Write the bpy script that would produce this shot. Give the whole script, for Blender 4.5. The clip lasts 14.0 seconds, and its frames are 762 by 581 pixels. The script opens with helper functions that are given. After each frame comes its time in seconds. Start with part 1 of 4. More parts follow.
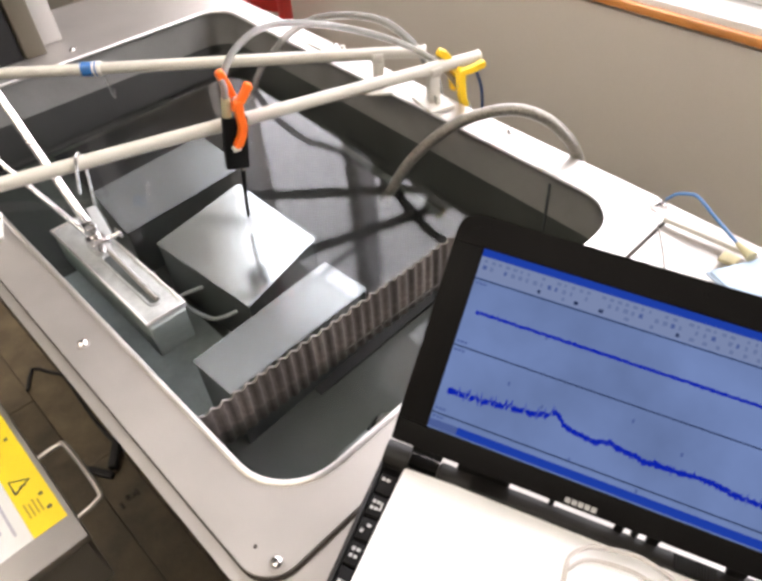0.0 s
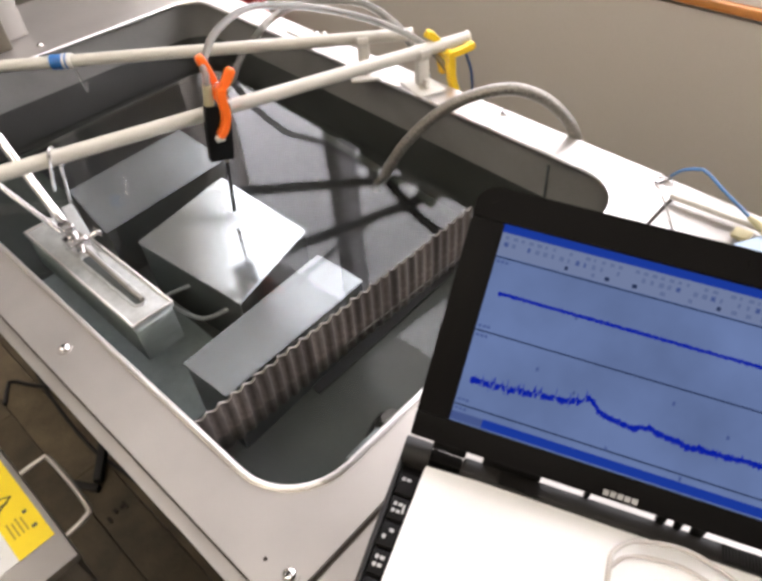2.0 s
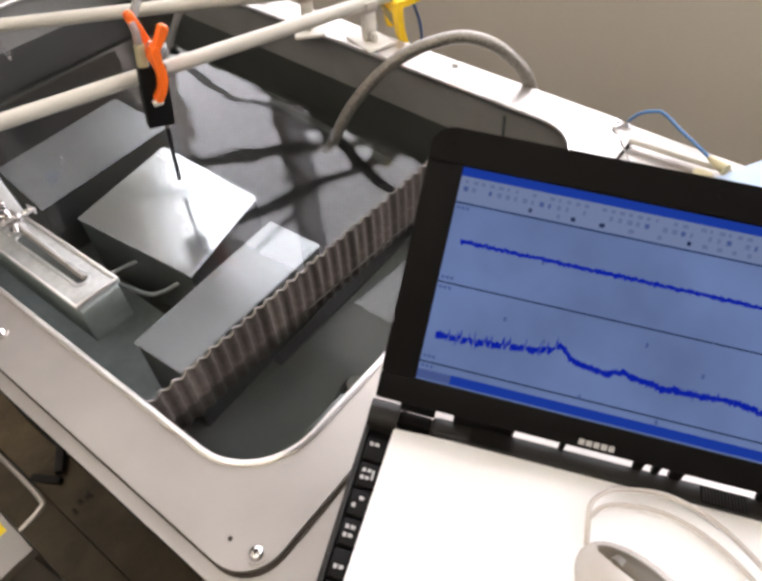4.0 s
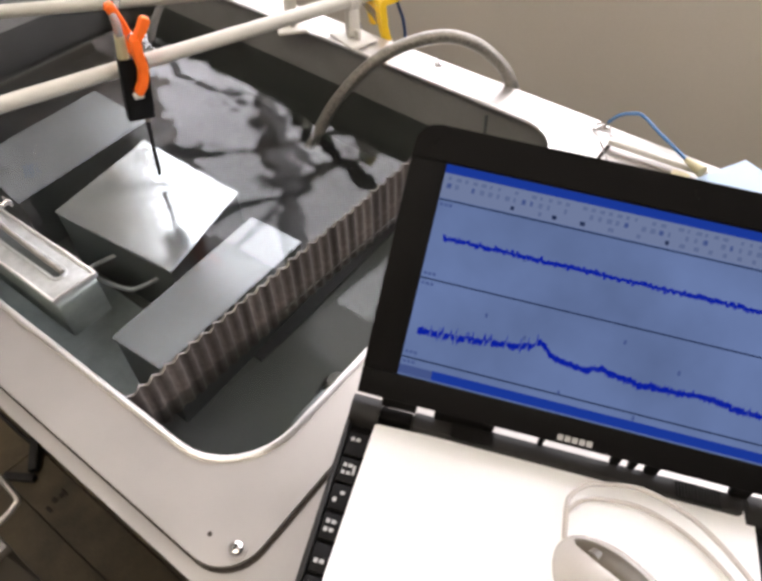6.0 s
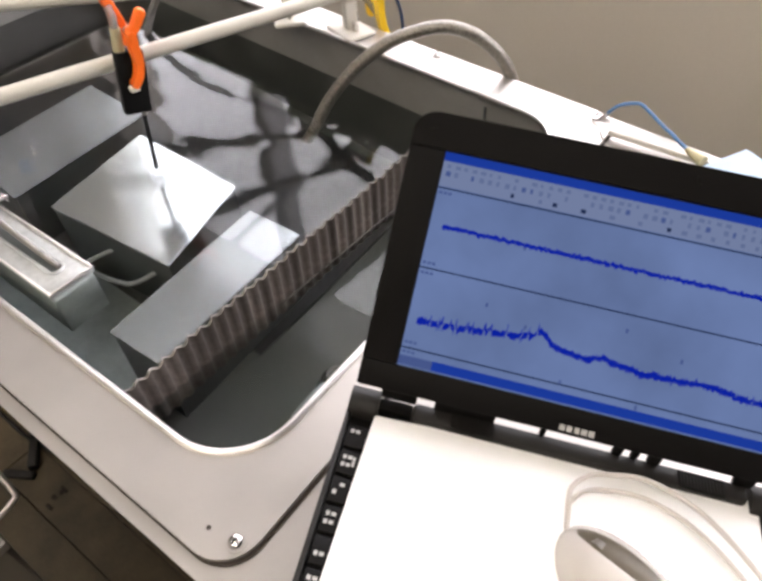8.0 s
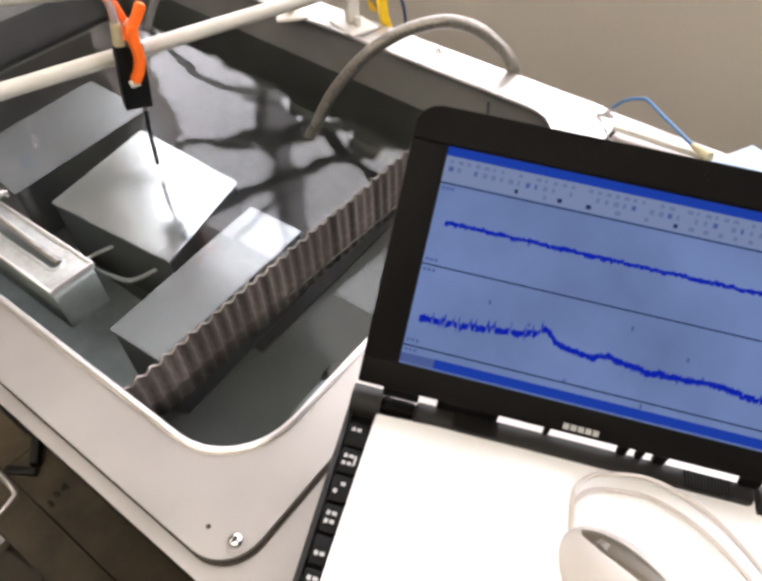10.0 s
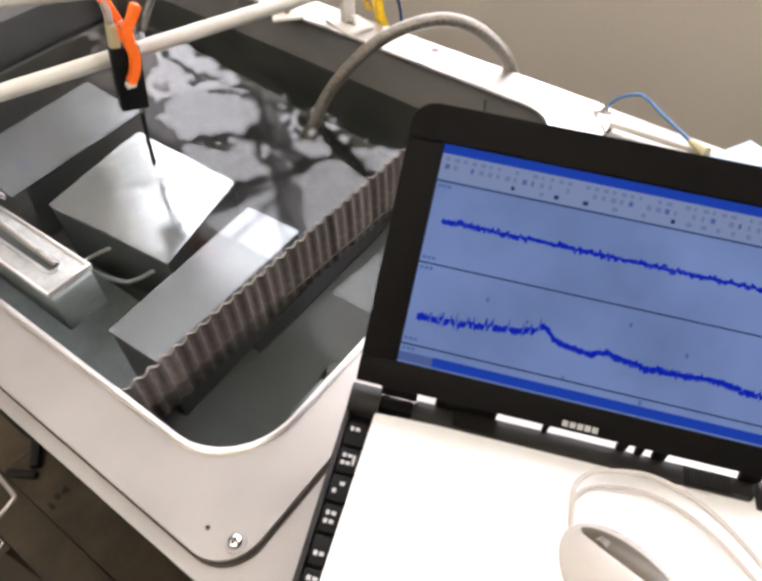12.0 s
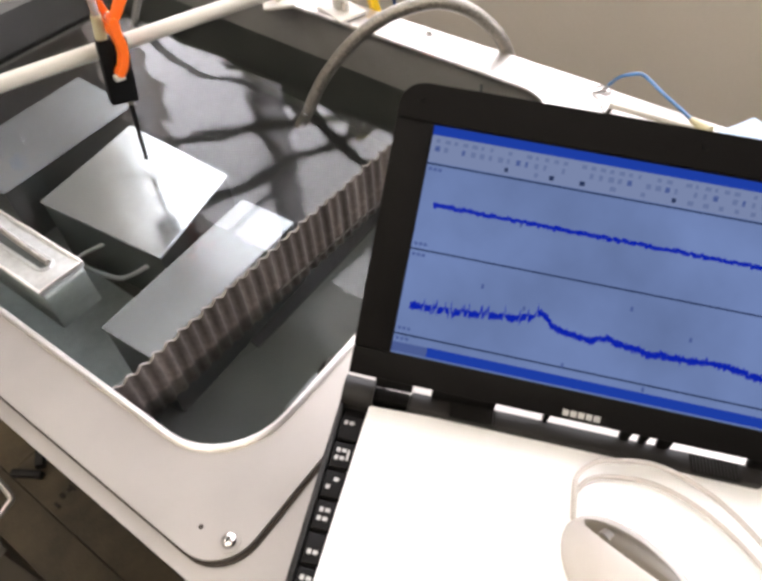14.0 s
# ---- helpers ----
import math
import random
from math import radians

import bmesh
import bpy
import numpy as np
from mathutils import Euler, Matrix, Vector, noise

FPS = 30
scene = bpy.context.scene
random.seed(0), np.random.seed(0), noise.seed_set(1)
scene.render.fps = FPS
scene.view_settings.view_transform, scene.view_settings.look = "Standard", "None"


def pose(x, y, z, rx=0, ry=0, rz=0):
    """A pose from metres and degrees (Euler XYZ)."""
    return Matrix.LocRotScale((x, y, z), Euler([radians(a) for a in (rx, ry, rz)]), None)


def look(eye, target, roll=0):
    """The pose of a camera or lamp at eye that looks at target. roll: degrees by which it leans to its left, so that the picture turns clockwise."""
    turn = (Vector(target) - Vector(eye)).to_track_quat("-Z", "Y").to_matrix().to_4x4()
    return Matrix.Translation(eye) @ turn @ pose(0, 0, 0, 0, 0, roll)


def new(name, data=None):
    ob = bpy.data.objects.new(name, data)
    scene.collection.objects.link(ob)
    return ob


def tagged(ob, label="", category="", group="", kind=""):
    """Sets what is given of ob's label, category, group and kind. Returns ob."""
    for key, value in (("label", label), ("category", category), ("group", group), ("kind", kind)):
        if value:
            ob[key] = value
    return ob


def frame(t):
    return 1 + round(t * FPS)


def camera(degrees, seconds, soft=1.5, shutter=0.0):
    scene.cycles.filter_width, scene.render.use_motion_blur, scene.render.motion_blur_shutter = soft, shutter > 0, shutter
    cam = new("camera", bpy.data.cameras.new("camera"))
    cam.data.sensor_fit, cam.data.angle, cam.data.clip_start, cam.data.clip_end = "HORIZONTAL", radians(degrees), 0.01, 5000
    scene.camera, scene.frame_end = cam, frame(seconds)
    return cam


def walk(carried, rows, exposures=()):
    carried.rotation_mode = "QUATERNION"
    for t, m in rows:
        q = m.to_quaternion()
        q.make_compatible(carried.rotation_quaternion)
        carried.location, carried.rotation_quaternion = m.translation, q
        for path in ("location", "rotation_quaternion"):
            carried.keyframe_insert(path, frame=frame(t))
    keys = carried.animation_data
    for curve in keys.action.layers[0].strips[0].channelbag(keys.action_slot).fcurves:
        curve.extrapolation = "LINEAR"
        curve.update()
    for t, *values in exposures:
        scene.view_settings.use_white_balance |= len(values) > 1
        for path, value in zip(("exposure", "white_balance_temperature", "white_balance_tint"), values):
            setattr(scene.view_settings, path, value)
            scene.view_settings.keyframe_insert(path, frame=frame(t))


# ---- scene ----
cam = camera(62.2, 14.0, soft=3.4, shutter=0.5)
PATH = [
    (0, (-0.066, -0.211, 1.308), (0.899, 0.868, -0.072), -4.4),
    (0.5, (-0.069, -0.21, 1.307), (0.91, 0.858, -0.071), -4.0),
    (1, (-0.069, -0.204, 1.301), (0.915, 0.861, -0.076), -3.9),
    (1.5, (-0.066, -0.193, 1.29), (0.922, 0.869, -0.087), -4.2),
    (2, (-0.069, -0.181, 1.277), (0.94, 0.852, -0.106), -4.8),
    (2.5, (-0.064, -0.176, 1.267), (0.953, 0.83, -0.13), -6.6),
    (3, (-0.059, -0.175, 1.255), (0.962, 0.789, -0.169), -6.6),
    (5.5, (-0.061, -0.175, 1.249), (1.008, 0.688, -0.205), -2.8),
    (6, (-0.062, -0.175, 1.25), (1.01, 0.679, -0.207), -2.5),
    (6.5, (-0.061, -0.175, 1.247), (1.014, 0.672, -0.212), -2.4),
    (7, (-0.064, -0.171, 1.246), (1.009, 0.675, -0.214), -2.5),
    (7.5, (-0.064, -0.172, 1.245), (1.004, 0.676, -0.218), -2.7),
    (8, (-0.062, -0.175, 1.244), (1.005, 0.673, -0.22), -2.8),
    (10.5, (-0.059, -0.173, 1.24), (0.996, 0.677, -0.231), -3.0),
    (11, (-0.06, -0.174, 1.24), (0.997, 0.677, -0.229), -3.1),
    (11.5, (-0.059, -0.174, 1.24), (0.998, 0.676, -0.23), -3.4),
    (12, (-0.058, -0.174, 1.239), (0.998, 0.674, -0.232), -3.5),
    (12.5, (-0.056, -0.177, 1.236), (1.0, 0.674, -0.235), -3.8),
    (13, (-0.052, -0.178, 1.229), (1.001, 0.672, -0.244), -4.1),
    (13.5, (-0.051, -0.177, 1.229), (0.99, 0.673, -0.252), -4.5),
    (14, (-0.048, -0.176, 1.228), (0.984, 0.676, -0.259), -5.4),
]
walk(cam, [(t, look(eye, target, roll)) for t, eye, target, roll in PATH],
     exposures=[(0, -0.02), (0.8, -0.1), (1.6, -0.24), (5.3, -0.32), (8.2, -0.22), (10.3, -0.08), (14, -0.04)])

# ---------------------------------------------------------------- light
world = bpy.data.worlds.new("world")
scene.world = world
world.use_nodes = True
wn = world.node_tree
sky = wn.nodes.new("ShaderNodeTexSky")
sky.sky_type = "NISHITA"
sky.sun_disc = False
sky.sun_elevation, sky.sun_rotation = radians(40), radians(60)
wn.nodes["Background"].inputs["Strength"].default_value = 0.06
wn.links.new(sky.outputs["Color"], wn.nodes["Background"].inputs["Color"])
WINDOW_GLOW, LAMP_GLOW = 9.5, 18.0

# ---------------------------------------------------------------- materials


def material(name, color, rough=0.5, metal=0.0, var=0.08, scale=30.0, fine=400.0, bump=0.02, stretch=(1, 1, 1), rough_var=0.1, island=False, emit=None, strength=0.0, coat=0.0):
    """Painted, plastic or metal surface with stains at one scale and grain at another."""
    m = bpy.data.materials.new(name)
    m.use_nodes = True
    n, l = m.node_tree.nodes, m.node_tree.links
    b = n["Principled BSDF"]
    tc = n.new("ShaderNodeTexCoord")
    mp = n.new("ShaderNodeMapping")
    mp.inputs["Scale"].default_value = stretch
    l.new(tc.outputs["Object"], mp.inputs["Vector"])
    big, small = n.new("ShaderNodeTexNoise"), n.new("ShaderNodeTexNoise")
    big.inputs["Scale"].default_value, big.inputs["Detail"].default_value = scale, 5
    small.inputs["Scale"].default_value, small.inputs["Detail"].default_value = fine, 3
    l.new(tc.outputs["Object"], big.inputs["Vector"])
    l.new(mp.outputs["Vector"], small.inputs["Vector"])
    mix = n.new("ShaderNodeMath")
    mix.operation = "MULTIPLY_ADD"
    l.new(small.outputs["Fac"], mix.inputs[0])
    mix.inputs[1].default_value = 0.4
    l.new(big.outputs["Fac"], mix.inputs[2])
    ramp = n.new("ShaderNodeValToRGB")
    ramp.color_ramp.elements[0].position, ramp.color_ramp.elements[1].position = 0.4, 1.0
    lo = [max(0, c * (1 - var)) for c in color[:3]]
    hi = [min(1, c * (1 + var)) for c in color[:3]]
    ramp.color_ramp.elements[0].color, ramp.color_ramp.elements[1].color = (*lo, 1), (*hi, 1)
    l.new(mix.outputs[0], ramp.inputs["Fac"])
    col = ramp.outputs["Color"]
    if island:
        info = n.new("ShaderNodeObjectInfo")
        hsv = n.new("ShaderNodeHueSaturation")
        mr = n.new("ShaderNodeMapRange")
        mr.inputs["To Min"].default_value, mr.inputs["To Max"].default_value = 0.65, 1.4
        l.new(info.outputs["Random"], mr.inputs["Value"])
        l.new(mr.outputs["Result"], hsv.inputs["Value"])
        l.new(col, hsv.inputs["Color"])
        col = hsv.outputs["Color"]
    l.new(col, b.inputs["Base Color"])
    rr = n.new("ShaderNodeMapRange")
    rr.inputs["To Min"].default_value, rr.inputs["To Max"].default_value = max(0.02, rough - rough_var), min(1, rough + rough_var)
    l.new(big.outputs["Fac"], rr.inputs["Value"])
    l.new(rr.outputs["Result"], b.inputs["Roughness"])
    b.inputs["Metallic"].default_value = metal
    b.inputs["Coat Weight"].default_value = coat
    if bump:
        bp = n.new("ShaderNodeBump")
        bp.inputs["Strength"].default_value, bp.inputs["Distance"].default_value = bump, 0.002
        l.new(small.outputs["Fac"], bp.inputs["Height"])
        l.new(bp.outputs["Normal"], b.inputs["Normal"])
    if emit:
        b.inputs["Emission Color"].default_value = (*emit, 1)
        b.inputs["Emission Strength"].default_value = strength
    return m


def matt(m, level):
    m.node_tree.nodes["Principled BSDF"].inputs["Specular IOR Level"].default_value = level
    return m


def glow(name, color, strength):
    m = bpy.data.materials.new(name)
    m.use_nodes = True
    n, l = m.node_tree.nodes, m.node_tree.links
    n.remove(n["Principled BSDF"])
    e = n.new("ShaderNodeEmission")
    e.inputs["Color"].default_value, e.inputs["Strength"].default_value = (*color, 1), strength
    l.new(e.outputs["Emission"], n["Material Output"].inputs["Surface"])
    return m


def mottled(m, strength):
    """Uneven backlight of a cheap screen."""
    n, l = m.node_tree.nodes, m.node_tree.links
    tc, nz, mr = n.new("ShaderNodeTexCoord"), n.new("ShaderNodeTexNoise"), n.new("ShaderNodeMapRange")
    nz.inputs["Scale"].default_value, nz.inputs["Detail"].default_value = 14, 6
    mr.inputs["From Min"].default_value, mr.inputs["From Max"].default_value = 0.3, 0.7
    mr.inputs["To Min"].default_value, mr.inputs["To Max"].default_value = strength * 0.8, strength * 1.15
    l.new(tc.outputs["Object"], nz.inputs["Vector"])
    l.new(nz.outputs["Fac"], mr.inputs["Value"])
    l.new(mr.outputs["Result"], n["Emission"].inputs["Strength"])
    return m


def water_material(name="water", scale=30, relief=0.0, blur=0.026):
    """One refracting surface with Fresnel gloss and very fine ripples."""
    m = bpy.data.materials.new(name)
    m.use_nodes = True
    n, l = m.node_tree.nodes, m.node_tree.links
    n.remove(n["Principled BSDF"])
    ref, gls, mix, fr = n.new("ShaderNodeBsdfRefraction"), n.new("ShaderNodeBsdfGlossy"), n.new("ShaderNodeMixShader"), n.new("ShaderNodeFresnel")
    ref.inputs["IOR"].default_value, ref.inputs["Roughness"].default_value = 1.333, 0.0
    fr.inputs["IOR"].default_value = 1.36
    gls.inputs["Roughness"].default_value = blur
    ref.inputs["Color"].default_value = (0.77, 0.795, 0.79, 1)
    tc, nz, bp = n.new("ShaderNodeTexCoord"), n.new("ShaderNodeTexNoise"), n.new("ShaderNodeBump")
    nz.inputs["Scale"].default_value, nz.inputs["Detail"].default_value = scale, 2
    bp.inputs["Strength"].default_value, bp.inputs["Distance"].default_value = relief, 0.003
    l.new(tc.outputs["Object"], nz.inputs["Vector"])
    l.new(nz.outputs["Fac"], bp.inputs["Height"])
    for node in (ref, gls, fr) if relief else ():
        l.new(bp.outputs["Normal"], node.inputs["Normal"])
    l.new(fr.outputs["Fac"], mix.inputs["Fac"])
    l.new(ref.outputs["BSDF"], mix.inputs[1])
    l.new(gls.outputs["BSDF"], mix.inputs[2])
    l.new(mix.outputs["Shader"], n["Material Output"].inputs["Surface"])
    return m


def clear_tube_material():
    m = material("clear_tube", (0.50, 0.49, 0.47), 0.15, var=0.05, scale=60, bump=0)
    b = m.node_tree.nodes["Principled BSDF"]
    b.inputs["Transmission Weight"].default_value = 0.65
    b.inputs["IOR"].default_value = 1.2
    return m


STEEL = material("brushed_steel", (0.44, 0.413, 0.383), 0.36, 0.75, 0.10, 14, 300, 0.03, (1, 14, 1), 0.06)
STEEL_EDGE = material("steel_edge", (0.80, 0.77, 0.74), 0.34, 1.0, 0.05, 30, 500, 0.02)
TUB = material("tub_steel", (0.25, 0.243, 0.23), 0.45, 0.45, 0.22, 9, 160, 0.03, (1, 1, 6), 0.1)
# Same tub steel, darkened to paint the dark reflection below the waterline.
TUB_LOW = material("darkened_tub_steel", (0.06, 0.062, 0.058), 0.5, 0.3, 0.3, 12, 160, 0.03)
# Near black, for the plate that paints the dark depth of the water.
FLOOR_DARK = material("near_black_steel", (0.016, 0.016, 0.018), 0.6, 0.1, 0.3, 14, 160, 0.03)
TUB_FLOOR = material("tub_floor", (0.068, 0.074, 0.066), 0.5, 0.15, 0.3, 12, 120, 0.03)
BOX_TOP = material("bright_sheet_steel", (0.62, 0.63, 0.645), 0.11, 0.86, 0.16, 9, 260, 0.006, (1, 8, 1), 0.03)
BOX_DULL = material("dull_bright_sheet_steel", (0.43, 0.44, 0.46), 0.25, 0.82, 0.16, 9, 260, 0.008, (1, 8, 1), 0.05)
BOX_SIDE = material("dark_sheet_steel", (0.10, 0.11, 0.11), 0.45, 0.5, 0.25, 30, 200, 0.02)
CHANNEL = material("galvanised_steel", (0.50, 0.51, 0.50), 0.38, 0.6, 0.25, 45, 240, 0.05)
CHANNEL_SIDE = material("grey_wet_steel", (0.48, 0.53, 0.51), 0.5, 0.1, 0.2, 30, 200, 0.03)
FIN = material("corrugated_metal", (0.17, 0.145, 0.128), 0.45, 0.45, 0.5, 70, 300, 0.08, island=True)
# Strong pale and dark mottling that paints glints along the fin tops.
FIN_EDGE = material("painted_glint_metal", (0.17, 0.155, 0.14), 0.35, 0.6, 0.9, 160, 400, 0.05)
CHROME = material("chrome", (0.72, 0.70, 0.69), 0.16, 1.0, 0.05, 60, 300, 0.0)
PVC = material("ivory_pvc", (0.52, 0.495, 0.425), 0.35, 0, 0.05, 40, 300, 0.01)
WHITE_PLASTIC = material("white_plastic", (0.62, 0.59, 0.53), 0.4, 0, 0.04, 40, 300, 0.01)
ORANGE = material("orange_plastic", (0.95, 0.16, 0.015), 0.38, 0, 0.08, 80, 300, 0.02)
YELLOW = material("yellow_plastic", (0.90, 0.58, 0.02), 0.4, 0, 0.08, 80, 300, 0.02)
BLACK = matt(material("black_rubber", (0.005, 0.005, 0.005), 0.6, 0, 0.2, 60, 300, 0.03), 0.15)
DARK_BROWN = matt(material("dark_brown", (0.05, 0.041, 0.034), 0.7, 0, 0.2, 60, 300, 0.03), 0.1)
LAPTOP = matt(material("black_laptop_plastic", (0.0045, 0.004, 0.0038), 0.6, 0, 0.15, 50, 900, 0.06), 0.09)
LAPTOP_RIM = matt(material("dark_grey_plastic", (0.019, 0.0175, 0.0165), 0.5, 0, 0.15, 50, 900, 0.04), 0.2)
KEYCAP = matt(material("black_keycap", (0.006, 0.0055, 0.0055), 0.6, 0, 0.1, 50, 600, 0.03), 0.12)
LEGEND = material("pale_print", (0.42, 0.41, 0.40), 0.5, 0, 0.02, 50, 300, 0)
PAPER = material("white_paper", (0.86, 0.85, 0.84), 0.8, 0, 0.015, 20, 500, 0.02)
MOUSE = material("white_gloss_plastic", (0.56, 0.52, 0.48), 0.22, 0, 0.03, 30, 300, 0.0, coat=0.4)
GREY_PLASTIC = material("grey_smoked_plastic", (0.17, 0.155, 0.135), 0.3, 0, 0.2, 60, 300, 0.02)
BLUE_TAPE = material("blue_tape", (0.015, 0.12, 0.36), 0.45, 0, 0.15, 60, 300, 0.03)
BLUE_WIRE = material("blue_cable", (0.05, 0.15, 0.33), 0.4, 0, 0.1, 60, 300, 0.02)
NAVY_WIRE = material("navy_cable", (0.03, 0.06, 0.16), 0.4, 0, 0.1, 60, 300, 0.02)
PALE_BLUE = material("pale_blue_card", (0.34, 0.43, 0.53), 0.7, 0, 0.05, 20, 300, 0.02)
TAN = material("tan_foam", (0.42, 0.37, 0.22), 0.8, 0, 0.15, 60, 300, 0.05)
BRAID = material("braided_hose", (0.25, 0.232, 0.205), 0.34, 0.62, 0.45, 300, 900, 0.3)
TUBE = clear_tube_material()
WALL = material("taupe_wall_paint", (0.61, 0.555, 0.49), 0.75, 0, 0.05, 3, 220, 0.03)
PALE_WALL = material("pale_wall_paint", (0.40, 0.375, 0.34), 0.8, 0, 0.04, 3, 200, 0.03)
CEIL = material("ceiling_paint", (0.62, 0.60, 0.57), 0.9, 0, 0.04, 3, 200, 0.03)
PLANK = material("worn_wood", (0.092, 0.069, 0.039), 0.6, 0, 0.7, 9, 60, 0.1, (12, 1, 1), island=True)
SILL = material("orange_wood", (0.66, 0.27, 0.07), 0.4, 0, 0.2, 12, 80, 0.04, (10, 1, 1))
FRAME = material("white_window_paint", (0.75, 0.74, 0.73), 0.5, 0, 0.04, 20, 200, 0.02)
CABLE = material("black_cable", (0.006, 0.005, 0.005), 0.6, 0, 0.2, 60, 300, 0.03)
RED = material("red_paint", (0.45, 0.03, 0.025), 0.4, 0, 0.15, 30, 200, 0.03)
COVER = material("brown_enamel", (0.105, 0.088, 0.062), 0.5, 0, 0.1, 14, 200, 0.03)
STRIP = material("smoked_plastic", (0.115, 0.095, 0.068), 0.4, 0, 0.1, 80, 300, 0.02)
HOUSING = material("beige_enamel", (0.19, 0.172, 0.145), 0.5, 0, 0.08, 14, 200, 0.03)
DARK = material("dark_void_paint", (0.006, 0.0055, 0.005), 0.95, 0, 0.2, 30, 200, 0.02)
LABEL_Y = material("yellow_label", (0.93, 0.70, 0.01), 0.5, 0, 0.04, 30, 200, 0)
LABEL_W = material("white_label", (0.80, 0.79, 0.80), 0.5, 0, 0.03, 30, 200, 0)
PRINT = material("dark_print", (0.08, 0.07, 0.05), 0.6, 0, 0.05, 30, 200, 0)
PRINT_PALE = material("faded_print", (0.55, 0.38, 0.02), 0.6, 0, 0.05, 30, 200, 0)
PRINT_GREY = material("grey_print", (0.50, 0.48, 0.56), 0.6, 0, 0.05, 30, 200, 0)
WATER = water_material()
STIRRED = water_material("stirred_water", 60, 0.012, 0.055)
SKYGLOW = glow("daylight_backdrop", (0.965, 0.93, 0.995), WINDOW_GLOW)
LAMPGLOW = glow("lamp_diffuser_glow", (1.0, 0.90, 0.76), LAMP_GLOW)
SCREEN = mottled(glow("screen_glow", (0.205, 0.29, 0.575), 0.76), 0.76)
SCREEN_TITLE = glow("screen_title_glow", (0.016, 0.06, 0.46), 0.8)
SCREEN_TOOL = glow("screen_toolbar_glow", (0.26, 0.325, 0.55), 0.74)
SCREEN_LINE = glow("screen_line_glow", (0.02, 0.035, 0.10), 0.9)
SCREEN_MARK = glow("screen_mark_glow", (0.08, 0.12, 0.32), 0.9)
SCREEN_TEXT = glow("screen_text_glow", (0.18, 0.235, 0.44), 0.75)
SCREEN_TRACE = glow("screen_trace_glow", (0.005, 0.02, 0.42), 0.9)

# ---------------------------------------------------------------- mesh helpers
ORIGIN = {}
SKEW = 0.093  # the right side of the tank and the window wall turn away by this much


def link(name, bm, mat, smooth=False):
    me = bpy.data.meshes.new(name)
    bm.normal_update()
    bm.to_mesh(me)
    bm.free()
    me.materials.append(mat)
    if smooth:
        for p in me.polygons:
            p.use_smooth = True
        me.set_sharp_from_angle(angle=radians(40))
    return new(name, me)


def part(name, bm, mat, parent, label="", smooth=True):
    base = ORIGIN.get(parent.name, Vector((0, 0, 0)))
    bmesh.ops.translate(bm, vec=-base, verts=bm.verts)
    ob = link(name, bm, mat, smooth)
    ob.parent = parent
    ORIGIN[ob.name] = base
    return tagged(ob, label)


def thing(name, bm, mat, label, category, group="", kind="", smooth=True):
    return tagged(link(name, bm, mat, smooth), label, category, group, kind)


def empty(name, base, label, category, group="", kind=""):
    ob = tagged(new(name), label, category, group, kind)
    ob.empty_display_size = 0.02
    ob.location = base
    ORIGIN[ob.name] = Vector(base)
    return ob


def box(lo, hi, bevel=0.0, bm=None, seg=2, m=None):
    bm = bm or bmesh.new()
    r = bmesh.ops.create_cube(bm, size=1.0)
    vs = r["verts"]
    size = [h - l for l, h in zip(lo, hi)]
    for v in vs:
        v.co = Vector([l + (c + 0.5) * s for l, c, s in zip(lo, v.co, size)])
    if bevel:
        es = list({e for v in vs for e in v.link_edges})
        r = bmesh.ops.bevel(bm, geom=es, offset=bevel, segments=seg, affect="EDGES", profile=0.5)
        vs = list({v for f in r["faces"] for v in f.verts} | {v for v in vs if v.is_valid})
    if m is not None:
        bmesh.ops.transform(bm, matrix=m, verts=vs)
    return bm


def smooth_points(pts, n=8):
    """A curve through the points."""
    p = [Vector(q) for q in pts]
    p = [p[0] * 2 - p[1]] + p + [p[-1] * 2 - p[-2]]
    out = []
    for i in range(1, len(p) - 2):
        for k in range(n):
            t = k / n
            a, b, c, d = p[i - 1], p[i], p[i + 1], p[i + 2]
            out.append(0.5 * ((2 * b) + (c - a) * t + (2 * a - 5 * b + 4 * c - d) * t * t + (3 * b - a - 3 * c + d) * t ** 3))
    out.append(p[-2])
    return out


def tube(pts, r, seg=10, bm=None, n=8, straight=False):
    """A round bar along points; r may be one radius or one for each end."""
    bm = bm or bmesh.new()
    ps = [Vector(q) for q in pts] if straight else smooth_points(pts, n)
    r0, r1 = r if isinstance(r, tuple) else (r, r)
    rings, side = [], None
    for i, p in enumerate(ps):
        d = (ps[min(i + 1, len(ps) - 1)] - ps[max(i - 1, 0)]).normalized()
        if side is None:
            side = d.orthogonal().normalized()
        side = (side - d * side.dot(d)).normalized()
        up = d.cross(side)
        rr = r0 + (r1 - r0) * i / (len(ps) - 1)
        rings.append([bm.verts.new(p + (side * math.cos(a) + up * math.sin(a)) * rr) for a in [2 * math.pi * k / seg for k in range(seg)]])
    for a, b in zip(rings, rings[1:]):
        for k in range(seg):
            bm.faces.new((a[k], a[(k + 1) % seg], b[(k + 1) % seg], b[k]))
    bm.faces.new(rings[0][::-1])
    bm.faces.new(rings[-1])
    return bm


